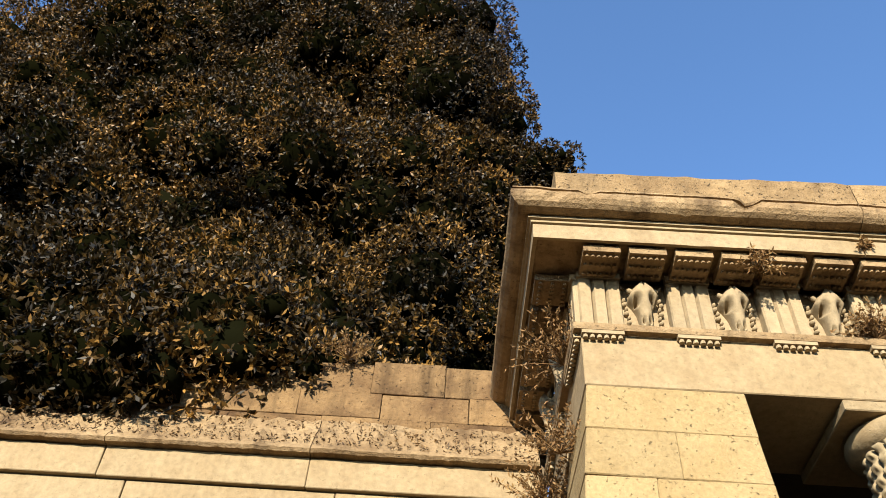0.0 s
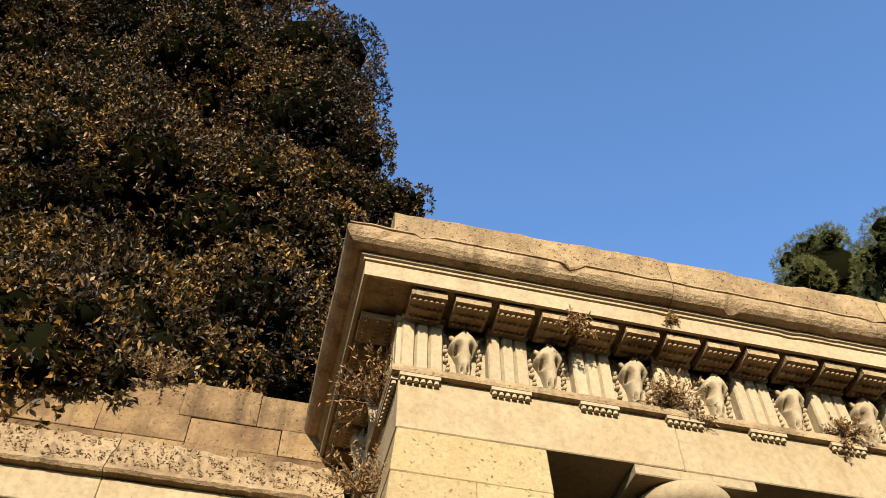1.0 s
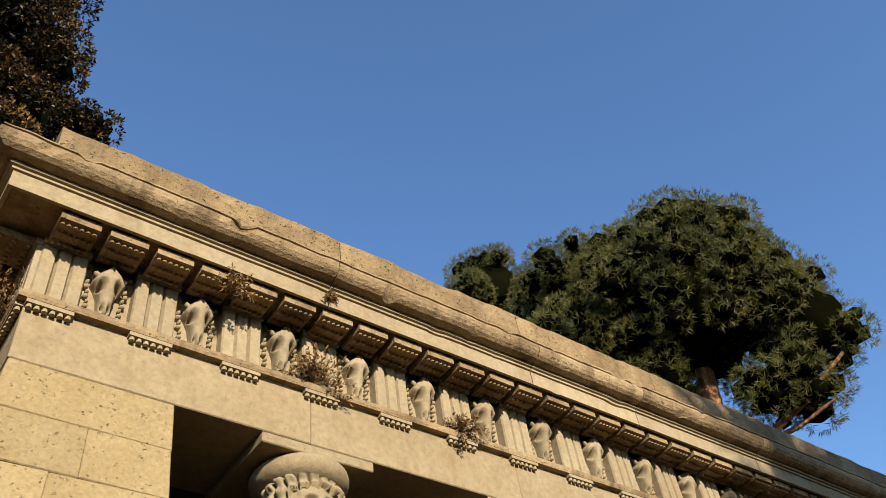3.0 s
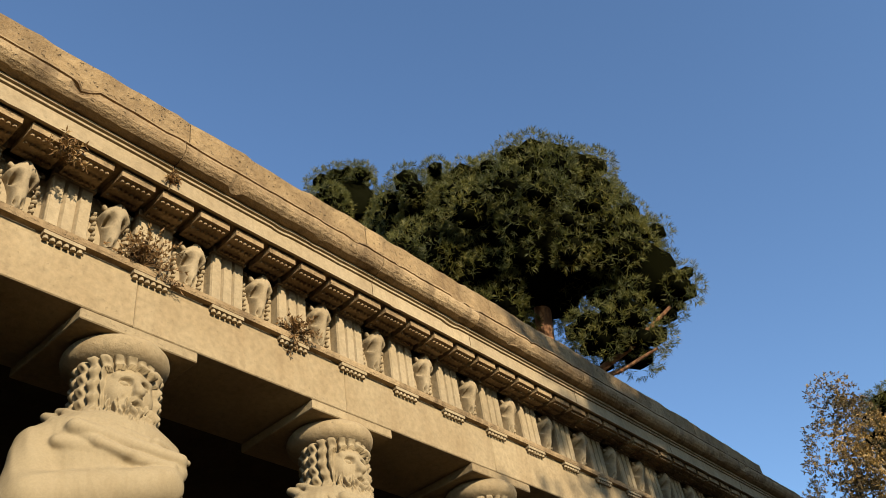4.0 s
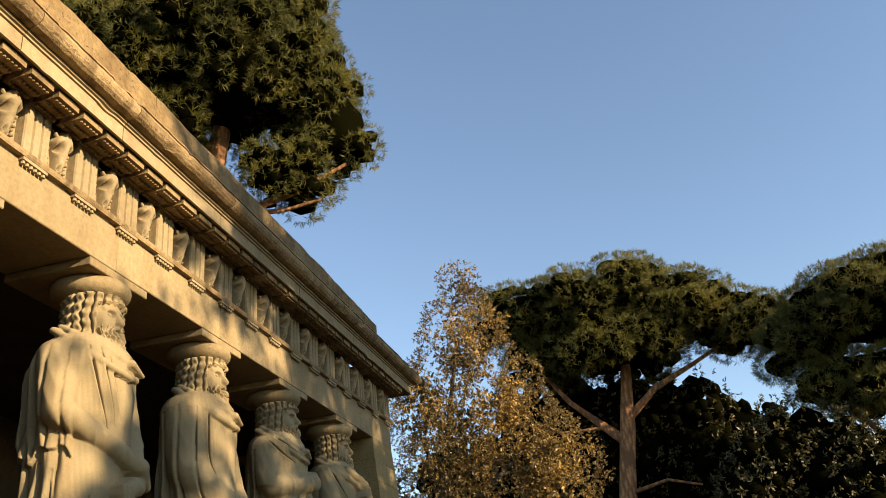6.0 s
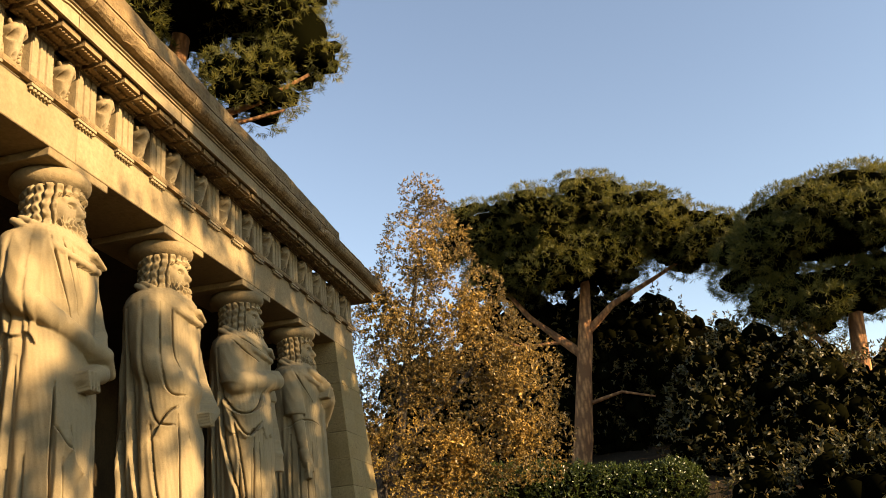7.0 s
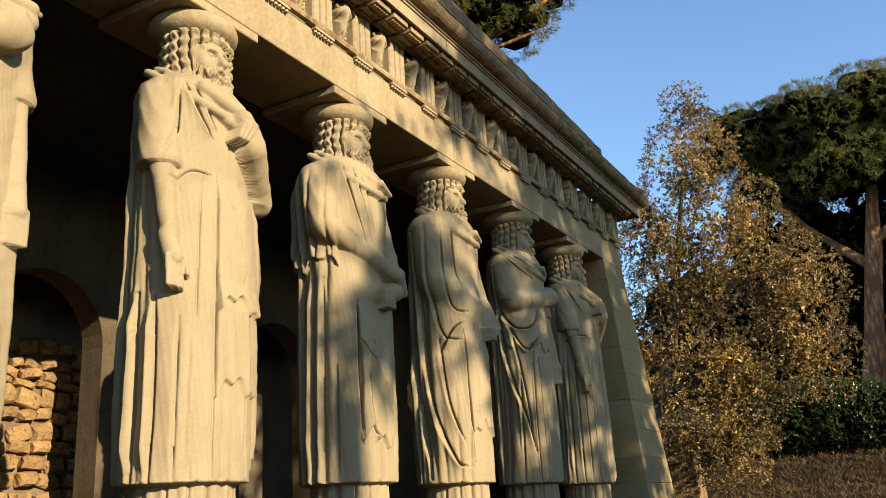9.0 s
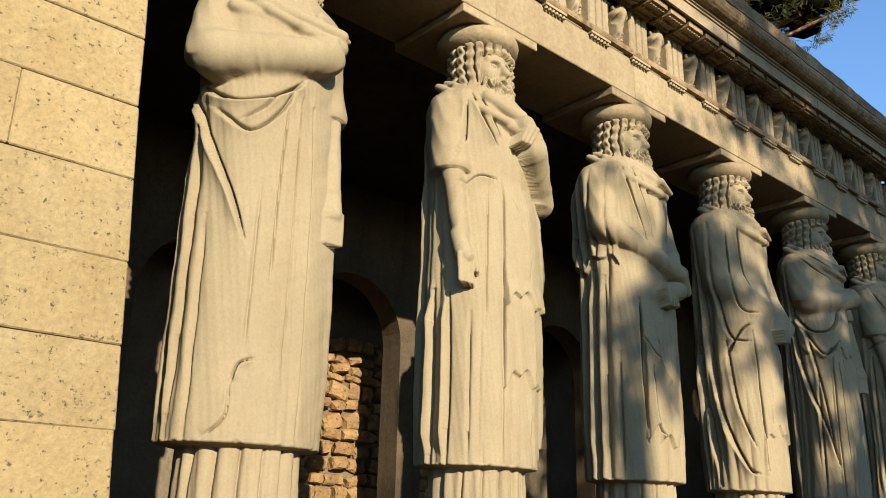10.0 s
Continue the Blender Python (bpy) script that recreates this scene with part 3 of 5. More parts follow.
def cloth_map(spec, Z, T):
    """How far folds and creases sink into the cloth, by height and by the angle round the figure (0 is its front)."""
    rng = np.random.RandomState(int(spec["seed"] * 10))
    out = np.zeros_like(Z)
    for n in range(20):                                            # hanging folds: sharp valleys between rounded ridges
        c, lean, w = rng.uniform(-2.6, 1.2), rng.uniform(-0.10, 0.10), rng.uniform(0.035, 0.075)
        lo, hi, depth = 0.585, rng.uniform(0.8, 2.2), rng.uniform(0.007, 0.018)
        if n % 3 == 0:
            c, hi, depth, w, lean = rng.uniform(-2.3, -1.3), rng.uniform(2.3, 3.0), rng.uniform(0.014, 0.026), rng.uniform(0.05, 0.09), rng.uniform(-0.02, 0.10)
        depth *= spec.get("calm", 1.0)
        a = (T - c - lean * (Z - 1.5) - 0.03 * np.sin(2.6 * Z + c * 5)) / w
        fade = np.clip((hi - Z) / 0.6, 0, 1) * np.clip((Z - lo) / 0.012, 0, 1)
        out += fade * depth * (np.exp(-1.5 * np.abs(a)) - 0.5 * np.exp(-((a - 1.7) ** 2) * 0.8) - 0.25 * np.exp(-((a + 2.0) ** 2) * 0.6))
    ragged = 0.578 + 0.010 * np.sin(9 * T + spec["seed"]) + 0.006 * np.sin(31 * T)
    skirt = Z < ragged
    out = np.where(skirt, 0.030 * (1 - np.abs(np.sin(T * 7.5 + 0.3 * np.sin(5 * Z) + spec["seed"]))) ** 3 + 0.006 * np.sin(T * 19), out)
    over = Z > ragged
    for line, depth, w in spec["creases"]:                         # cuts: the cloth on one side laps over the other
        d, side, along = line_field(line, Z, T)
        taper = np.clip(6 * along, 0.25, 1) * np.clip(6 * (1 - along), 0.25, 1) * over
        cut = np.exp(-(d / (0.62 * w)) ** 2)
        lap = np.exp(-d / (3.2 * w))
        out += 1.45 * taper * depth * (0.95 * cut - 0.60 * lap * (side > 0) + 0.12 * np.exp(-d / (4.5 * w)) * (side < 0))
    for t0, t1, z0, z1, thick in spec["layers"]:                   # a second layer of cloth lying over the robe, its lower hem in zigzags
        wav = 0.03 * np.sin(6 * Z + spec["seed"])
        hem = z0 + 0.11 * np.abs(((T * 2.1 + spec["seed"]) % 2) - 1) - 0.03 * np.sin(17 * T)
        m = np.clip((T - t0 + wav) * 40, 0, 1) * np.clip((t1 + wav - T) * 40, 0, 1) * np.clip((Z - hem) * 90, 0, 1) * np.clip((z1 - Z) * 6, 0, 1)
        out -= thick * m
    n1 = np.sin(13 * Z + 7 * T + 1.3 * np.sin(5 * T)) * np.sin(9 * T - 6 * Z + spec["seed"])
    return out + 0.0028 * n1 + 0.0012 * np.sin(41 * Z + 23 * T) * np.sin(37 * T - 19 * Z)


def make_statue(x, spec, label):
    nz, na, top = 560, 230, 3.48
    zs = np.linspace(0.0, top, nz)
    u = np.linspace(-1, 1, na, endpoint=False)
    an = -0.5 + np.pi * (0.52 * u + 0.48 * u ** 3)                 # denser towards the front
    an = (an + np.pi) % (2 * np.pi) - np.pi
    Z, T = np.meshgrid(zs, an, indexing="ij")
    S, C = np.sin(T), -np.cos(T)
    rx, ry = np.interp(Z, BODY_Z, BODY_X), np.interp(Z, BODY_Z, BODY_Y)
    cloth = cloth_map(spec, Z, T)
    sd = spec["seed"]
    turn = T * 10 + 0.55 * np.sin(11 * Z + sd) + 0.25 * np.sin(29 * Z)
    lock = np.floor(turn / np.pi)                                  # long wavy locks with grooves between them
    tufts = 0.046 * (1 - np.abs(np.sin(turn))) ** 3 + 0.011 * np.sin(78 * Z + 2.4 * lock + 1.5 * np.sin(turn))
    curly = 0.015 * np.sin(58 * Z + 5 * np.sin(15 * T + sd)) + 0.014 * np.sin(34 * T + 3 * np.sin(40 * Z))
    face = np.clip((np.abs(T) - 0.74) * 9, 0, 1)
    brow = 3.40 + 0.03 * np.cos(2.2 * T) + 0.008 * np.sin(23 * T)
    curls = tufts + (1 - face) * np.where(Z > brow, 0.004, 0.085)
    solids = [(a, b, ra, rb, k) for a, b, ra, rb, k in spec["limbs"]]
    for i in range(9):                                             # the double roll of the cloak round the neck
        a0, a1 = -1.9 + i * 0.42, -1.9 + (i + 1) * 0.42
        for ox, oy, drop, thick in ((0.280, 0.262, 0.035, 0.026), (0.345, 0.302, 0.100, 0.029)):
            e0, e1 = [(ox * math.sin(a), -oy * math.cos(a) - 0.02, 3.155 - drop - (0.12 + drop) * math.cos(a) - 0.03 * math.sin(a)) for a in (a0, a1)]
            solids.append((e0, e1, thick, thick, 0.012))
    solids.append(((0.08, -0.31, 2.95), (0.32, -0.25, 2.93), 0.034, 0.018, 0.010))
    spans = []
    for a, b, ra, rb, k in solids:
        m = max(ra, rb) + k + 0.03
        spans.append((np.searchsorted(zs, min(a[2], b[2]) - m), np.searchsorted(zs, max(a[2], b[2]) + m)))
    h0 = np.searchsorted(zs, 2.9)
    R = np.full(Z.shape, 0.78)
    for _ in range(40):
        X, Y = S * R, C * R
        d = (np.hypot(X / rx, Y / ry) - 1) * np.minimum(rx, ry) + cloth
        for (a, b, ra, rb, k), (i0, i1) in zip(solids, spans):
            e = capsule(X[i0:i1], Y[i0:i1], Z[i0:i1], a, b, ra, rb)
            if ra > 0.075:
                e = e + 0.3 * cloth[i0:i1] + 0.005 * np.abs(np.sin(15 * Z[i0:i1] + 13 * X[i0:i1] + 2 * np.sin(9 * T[i0:i1])))
            if rb > ra > 0.115:                                    # a wide sleeve ends in a straight hem
                e = np.maximum(e, b[2] - 0.04 - Z[i0:i1])
            d[i0:i1] = smin(d[i0:i1], e, k)
        hx, hy, hz = X[h0:], Y[h0:], Z[h0:]
        head = blob(hx, hy, hz, (0, -0.035, 3.29), (0.176, 0.188, 0.26))
        for sg in (-1, 1):
            head = smin(head, capsule(hx, hy, hz, (0.095 * sg, -0.165, 3.372), (0.014 * sg, -0.205, 3.362), 0.024, 0.020), 0.014)
            head = smin(head, blob(hx, hy, hz, (0.080 * sg, -0.165, 3.255), (0.048, 0.042, 0.052)), 0.025)
            head = np.maximum(head, -blob(hx, hy, hz, (0.062 * sg, -0.220, 3.330), (0.044, 0.052, 0.030)))
            head = smin(head, blob(hx, hy, hz, (0.060 * sg, -0.182, 3.325), (0.026, 0.020, 0.016)), 0.006)
        head = smin(head, capsule(hx, hy, hz, (0, -0.205, 3.345), (0, -0.248, 3.262), 0.019, 0.032), 0.010)
        beard = blob(hx, hy, hz, (0, -0.095, 3.12), (0.160, 0.145, 0.165)) + curly[h0:]
        head = smin(head, beard, 0.015)
        for sg in (-1, 1):
            head = smin(head, capsule(hx, hy, hz, (0.012 * sg, -0.228, 3.222), (0.085 * sg, -0.175, 3.185), 0.020, 0.022) + 0.004 * np.sin(90 * hx), 0.010)
        head = np.maximum(head, -blob(hx, hy, hz, (0, -0.255, 3.190), (0.044, 0.046, 0.015)))
        hair = np.maximum((np.hypot(hx / 0.240, (hy + 0.005) / 0.232) - 1) * 0.232, 2.98 - hz) + curls[h0:]
        d[h0:] = smin(d[h0:], np.minimum(head, hair), 0.010)
        R = np.maximum(R - np.clip(d, -0.05, 0.2) * 0.66, 0.02)
    v = np.stack([S * R, C * R, Z], -1)
    i, j = np.meshgrid(np.arange(nz - 1), np.arange(na), indexing="ij")
    k = (j + 1) % na
    q = np.stack([i * na + j, i * na + k, (i + 1) * na + k, (i + 1) * na + j], -1).reshape(-1, 4)
    ob = new("statue", arrays_mesh("statue", v.reshape(-1, 3), q, M_STATUE, True))
    ob.location = (x, 0.215, 1.2)
    ob.scale = (1, 1, 0.985)
    tagged(ob, label, "statue", "row of statues under the beam")
    return ob


def mirrored(limbs):
    return [((-a[0], a[1], a[2]), (-b[0], b[1], b[2]), r, s, k) for a, b, r, s, k in limbs]


def shifted(limbs, dx):
    return [((a[0] + dx, a[1], a[2]), (b[0] + dx, b[1], b[2]), r, s, k) for a, b, r, s, k in limbs]


def fingers(x, y, z, way, n=4, size=0.017, gap=0.034):
    """Finger bones side by side from a knuckle line."""
    return [((x + gap * i, y - 0.012 * math.sin(i), z), (x + gap * i + way[0], y + way[1], z + way[2]), size, size * 0.8, 0.006) for i in range(n)]


L_ARM = [((0.34, -0.03, 2.93), (0.375, -0.11, 2.48), 0.120, 0.136, 0.02), ((0.385, -0.13, 2.50), (0.38, -0.22, 1.98), 0.078, 0.056, 0.004), ((0.39, -0.21, 1.98), (0.375, -0.25, 1.84), 0.054, 0.058, 0.010)]
L_DOWN = L_ARM + fingers(0.325, -0.265, 1.84, (0.0, -0.01, -0.17))
R_DOWN = mirrored(L_ARM) + fingers(-0.43, -0.265, 1.84, (0.0, -0.01, -0.17)) + [((-0.31, -0.27, 1.88), (-0.30, -0.29, 1.75), 0.02, 0.016, 0.006)]
L_CHEST = [((0.38, 0.0, 2.92), (0.46, -0.10, 2.47), 0.12, 0.115, 0.03), ((0.46, -0.11, 2.46), (0.15, -0.36, 2.68), 0.118, 0.095, 0.012),
           ((0.16, -0.37, 2.71), (0.05, -0.375, 2.84), 0.078, 0.070, 0.012),
           ((-0.17, -0.24, 3.02), (0.04, -0.34, 2.90), 0.045, 0.055, 0.012), ((-0.20, -0.20, 2.93), (0.02, -0.34, 2.80), 0.035, 0.045, 0.012)] + fingers(0.03, -0.42, 2.80, (-0.05, 0.01, -0.11), 3, 0.022, 0.036)
R_CHEST = [((-0.37, 0.0, 2.92), (-0.42, -0.10, 2.56), 0.12, 0.125, 0.08), ((-0.40, -0.14, 2.52), (0.10, -0.35, 2.60), 0.115, 0.105, 0.05), ((0.08, -0.36, 2.60), (0.20, -0.33, 2.70), 0.085, 0.05, 0.02)]
R_FOLD = [((-0.38, 0.0, 2.92), (-0.45, -0.10, 2.58), 0.12, 0.125, 0.03), ((-0.43, -0.14, 2.58), (0.12, -0.34, 2.70), 0.135, 0.110, 0.03), ((0.12, -0.35, 2.70), (0.20, -0.33, 2.80), 0.085, 0.06, 0.014),
          ((-0.30, -0.20, 2.98), (0.20, -0.36, 2.86), 0.045, 0.040, 0.020), ((-0.36, -0.16, 2.90), (0.14, -0.38, 2.80), 0.035, 0.030, 0.020)]
SIDE_FOLDS = [([(-1.95, 2.7), (-1.85, 1.6), (-1.88, 0.6)], 0.040, 0.018), ([(-2.3, 2.6), (-2.25, 0.6)], 0.03, 0.022), ([(1.05, 2.2), (1.1, 0.6)], 0.04, 0.02)]
SPECS = [
    (dict(seed=0.3, layers=[], calm=0.35, limbs=R_FOLD + shifted(L_DOWN, -0.09),
          creases=SIDE_FOLDS[1:] + [([(-1.86, 2.45), (-1.52, 2.28), (-1.24, 2.05), (-0.92, 1.79), (-0.72, 1.58)], 0.055, 0.012),
                                    ([(-1.55, 2.44), (-1.10, 2.345), (-0.62, 2.37), (-0.15, 2.46), (0.05, 2.52)], 0.055, 0.017),
                                    ([(-1.25, 2.28), (-0.78, 2.17), (-0.35, 2.30), (-0.12, 2.44)], 0.030, 0.018), ([(-0.95, 2.22), (-0.60, 2.31), (-0.40, 2.40)], 0.018, 0.014),
                                    ([(-0.20, 2.40), (-0.26, 1.9), (-0.30, 1.36)], 0.020, 0.012), ([(0.06, 2.42), (0.03, 2.0), (0.02, 1.0)], 0.024, 0.014), ([(0.34, 2.40), (0.36, 0.62)], 0.030, 0.014),
                                    ([(-1.50, 2.2), (-1.46, 1.4), (-1.50, 0.60)], 0.026, 0.014), ([(-1.72, 2.2), (-1.70, 0.60)], 0.030, 0.014), ([(-1.25, 1.7), (-1.22, 0.60)], 0.014, 0.014),
                                    ([(-0.70, 0.86), (-0.62, 0.95), (-0.42, 0.98)], 0.030, 0.010), ([(-0.72, 0.86), (-0.74, 0.70), (-1.0, 0.60)], 0.014, 0.010), ([(-0.55, 1.9), (-0.58, 1.0)], 0.010, 0.016)]),
     "cream limestone statue of a bearded robed figure, forearm across chest"),
    (dict(seed=1.7, calm=0.5, layers=[(-0.28, 1.1, 1.56, 2.42, 0.030), (-0.31, 1.0, 1.06, 1.75, 0.028), (1.0, 2.2, 0.59, 2.6, 0.02)], limbs=R_DOWN + L_CHEST,
          creases=SIDE_FOLDS + [([(-1.53, 1.66), (-1.50, 1.1), (-1.52, 0.59)], 0.075, 0.013), ([(-1.26, 1.62), (-1.24, 1.1), (-1.26, 0.59)], 0.070, 0.013), ([(-1.14, 2.31), (-0.82, 2.42), (-0.42, 2.42)], 0.035, 0.014),
                                ([(-0.28, 2.42), (-0.30, 1.5), (-0.30, 0.60)], 0.036, 0.011), ([(-0.05, 2.3), (0.25, 2.0), (0.36, 1.75)], 0.035, 0.014), ([(0.35, 2.4), (0.50, 1.4), (0.48, 0.62)], 0.030, 0.015),
                                ([(-1.02, 2.95), (-1.05, 2.65), (-1.15, 2.45)], 0.030, 0.014), ([(-0.95, 3.02), (-0.65, 2.80), (-0.40, 2.66)], 0.040, 0.014), ([(-0.80, 3.02), (-0.50, 2.84), (-0.30, 2.72)], 0.030, 0.014),
                                ([(-0.62, 2.36), (-0.66, 1.4)], 0.012, 0.016), ([(-0.92, 1.5), (-0.94, 0.60)], 0.014, 0.018)]),
     "cream limestone statue of a bearded robed figure, hand on chest"),
    (dict(seed=2.9, calm=0.7, layers=[(-2.4, -1.05, 2.15, 3.0, 0.030), (-0.68, 0.30, 0.84, 1.92, 0.032)],
          limbs=[((-0.38, 0.0, 2.92), (-0.43, -0.12, 2.50), 0.125, 0.12, 0.03), ((-0.40, -0.17, 2.46), (0.18, -0.37, 2.17), 0.095, 0.07, 0.010), ((0.18, -0.37, 2.17), (0.30, -0.34, 2.06), 0.062, 0.045, 0.010),
                 ((0.38, 0.0, 2.92), (0.44, -0.10, 2.42), 0.12, 0.10, 0.03), ((0.44, -0.12, 2.42), (0.16, -0.36, 2.02), 0.085, 0.065, 0.010), ((0.10, -0.365, 2.02), (-0.02, -0.37, 1.96), 0.075, 0.065, 0.010)]
          + fingers(-0.07, -0.41, 2.0, (0.02, -0.01, -0.12)),
          creases=SIDE_FOLDS + [([(-1.95, 2.95), (-1.98, 2.5), (-2.0, 2.22)], 0.040, 0.016), ([(-1.72, 2.98), (-1.74, 2.6), (-1.76, 2.22)], 0.045, 0.016), ([(-1.50, 2.98), (-1.50, 2.6), (-1.48, 2.24)], 0.040, 0.016), ([(-1.28, 2.98), (-1.24, 2.6), (-1.20, 2.26)], 0.035, 0.015),
                                ([(-1.62, 2.15), (-1.60, 1.4), (-1.62, 0.60)], 0.050, 0.015), ([(-1.38, 2.10), (-1.40, 1.4), (-1.40, 0.60)], 0.040, 0.014), ([(-1.15, 1.5), (-1.16, 0.60)], 0.020, 0.016),
                                ([(-0.70, 1.92), (-0.72, 1.4), (-0.66, 0.85)], 0.060, 0.013), ([(-0.66, 1.62), (-0.45, 1.50), (-0.30, 1.46)], 0.045, 0.013), ([(-0.35, 1.62), (-0.22, 1.40), (0.05, 1.30)], 0.050, 0.013),
                                ([(-0.50, 1.40), (-0.42, 1.0), (-0.20, 0.88)], 0.045, 0.013), ([(-0.95, 3.0), (-0.65, 2.65), (-0.35, 2.38)], 0.040, 0.015), ([(-0.70, 3.0), (-0.42, 2.70), (-0.15, 2.45)], 0.040, 0.015), ([(-0.45, 2.95), (-0.2, 2.7), (0.05, 2.5)], 0.035, 0.015)]),
     "cream limestone statue of a bearded robed figure, arms crossed at waist"),
    (dict(seed=4.1, calm=0.8, layers=[(-0.65, 0.5, 1.0, 1.95, 0.025)],
          limbs=[((-0.36, 0.0, 2.92), (-0.39, -0.08, 2.42), 0.125, 0.12, 0.12), ((-0.36, -0.13, 2.36), (0.02, -0.28, 2.18), 0.10, 0.09, 0.10), ((0.38, 0.0, 2.92), (0.45, -0.10, 2.36), 0.12, 0.105, 0.03),
                 ((0.45, -0.12, 2.36), (0.28, -0.345, 2.03), 0.09, 0.068, 0.012), ((0.28, -0.345, 2.03), (0.18, -0.36, 1.95), 0.07, 0.058, 0.010)] + fingers(0.10, -0.395, 1.99, (0.03, 0.0, -0.10), 3),
          creases=SIDE_FOLDS + [([(-1.75, 2.9), (-1.70, 2.0), (-1.45, 1.2), (-1.05, 0.78), (-0.80, 0.72)], 0.065, 0.017), ([(-2.0, 2.9), (-1.95, 1.9), (-1.75, 1.2), (-1.6, 0.62)], 0.05, 0.018), ([(-1.45, 2.95), (-1.40, 2.3), (-1.20, 1.9), (-0.75, 1.85)], 0.045, 0.016),
                                ([(-1.15, 2.95), (-1.10, 2.4), (-0.90, 2.15), (-0.45, 2.12)], 0.045, 0.016), ([(-0.85, 2.95), (-0.80, 2.55), (-0.60, 2.35)], 0.035, 0.016), ([(-1.25, 1.75), (-0.95, 1.95), (-0.65, 2.02)], 0.040, 0.016),
                                ([(-1.30, 1.85), (-1.15, 1.3), (-0.85, 0.95)], 0.045, 0.016), ([(-0.66, 1.95), (-0.62, 1.3), (-0.55, 0.75)], 0.050, 0.014), ([(-0.35, 1.8), (-0.25, 1.45), (-0.35, 1.15)], 0.045, 0.014)]),
     "cream limestone statue of a bearded cloaked figure, fist at hip"),
    (dict(seed=5.3, calm=0.8, layers=[(-1.6, 0.2, 1.95, 2.5, 0.020)], limbs=R_CHEST + L_DOWN,
          creases=SIDE_FOLDS + [([(-1.7, 2.45), (-1.25, 2.22), (-0.7, 2.25), (-0.3, 2.48)], 0.050, 0.017), ([(-1.45, 2.25), (-1.0, 1.98), (-0.5, 2.12)], 0.040, 0.017), ([(-1.2, 1.85), (-1.25, 1.2), (-1.3, 0.60)], 0.050, 0.014),
                                ([(-0.80, 1.95), (-0.85, 1.2), (-0.85, 0.60)], 0.050, 0.014), ([(-0.40, 2.0), (-0.42, 0.60)], 0.045, 0.014), ([(-1.35, 3.0), (-0.95, 2.86), (-0.5, 2.78)], 0.040, 0.015), ([(-1.2, 3.05), (-0.7, 2.95), (-0.3, 2.90)], 0.030, 0.015),
                                ([(-1.65, 2.9), (-1.6, 2.0), (-1.1, 1.2), (-0.95, 0.9)], 0.055, 0.017), ([(-1.4, 2.3), (-1.1, 1.5), (-1.0, 1.0)], 0.045, 0.016), ([(-0.6, 1.9), (-0.62, 1.2), (-0.6, 0.60)], 0.04, 0.014)]),
     "cream limestone statue of a draped bearded figure, one arm hanging"),
    (dict(seed=6.6, calm=0.8, layers=[(0.0, 1.6, 0.59, 2.7, 0.03), (-2.6, -1.6, 0.59, 2.9, 0.02)], limbs=R_DOWN + L_CHEST,
          creases=SIDE_FOLDS + [([(-1.5, 2.30), (-0.9, 2.38), (-0.2, 2.34)], 0.045, 0.015), ([(-1.3, 3.0), (-0.9, 2.75), (-0.55, 2.6)], 0.04, 0.015)]
          + [([(-1.45 + 0.24 * i, 2.2 - 0.1 * (i % 2)), (-1.47 + 0.25 * i, 1.4), (-1.50 + 0.26 * i, 0.60)], 0.042, 0.013) for i in range(6)]),
     "cream limestone statue of a belted bearded figure, hand at shoulder"),
]
for sx, (spec, label) in zip(STATUES, SPECS):
    make_statue(sx, spec, label)


def make_plinth(x):
    bm = bmesh.new()
    box(bm, x - 0.42, x + 0.42, -0.24, 0.64, FLOOR + 0.001, 1.199)
    bmesh.ops.bevel(bm, geom=bm.edges[:], offset=0.012, segments=1, affect="EDGES")
    # unseen plinths take the darker mortar colour to bounce less light upwards
    ob = part("plinth", bm, M_MORTAR, None)
    tagged(ob, "low square limestone plinth under a statue", "plinth", "plinths under the statues")


for sx in STATUES:
    make_plinth(sx)


# ---------------------------------------------------------------- piers, walls and floor of the portico
def make_pier(name, x_top0, x_top1, out, label):
    """Battered end pier of coursed blocks. out: -1 if its outer face is towards smaller x."""
    pier = thing(name, label, "pier", kind="structure")
    rng = np.random.RandomState(11 if out < 0 else 12)
    zs = [Z_BEAM - 0.002, 4.53, 4.235, 3.90, 3.56, 3.20, 2.84, 2.46, 2.10, 1.76, 1.40, 1.05, 0.7, 0.35, 0.0]
    for i, (zt, zb) in enumerate(zip(zs, zs[1:])):
        def face(z):
            d = Z_BEAM - z
            a = x_top0 - (0.086 * d if out < 0 else 0.028 * d)
            b = x_top1 + (0.086 * d if out > 0 else 0.028 * d)
            return a, b, -0.086 * d
        at, bt, yt = face(zt)
        ab, bb, yb = face(zb)
        fr = [0, 0.52, 1] if i % 2 else ([0, 0.38, 1] if i % 4 else [0, 1])
        for f0, f1 in zip(fr, fr[1:]):
            g = 0.0008
            top = (at + (bt - at) * f0 + g, at + (bt - at) * f1 - g)
            bot = (ab + (bb - ab) * f0 + g, ab + (bb - ab) * f1 - g)
            c = [(bot[0], yb, zb + g), (top[0], yt, zt - g), (bot[0], 0.75, zb + g), (top[0], 0.75, zt - g),
                 (bot[1], yb, zb + g), (top[1], yt, zt - g), (bot[1], 0.75, zb + g), (top[1], 0.75, zt - g)]
            part("stone_block", bevelled_block(c, 0.006, 0.004, rng), M_BLOCK, pier)
    return pier


make_pier("pier_left", 0.005, 0.865, -1, "battered pier of pitted yellow limestone blocks")
make_pier("pier_right", LEN - 0.845, LEN - 0.005, 1, "battered pier of pitted yellow limestone blocks beside the olive tree")


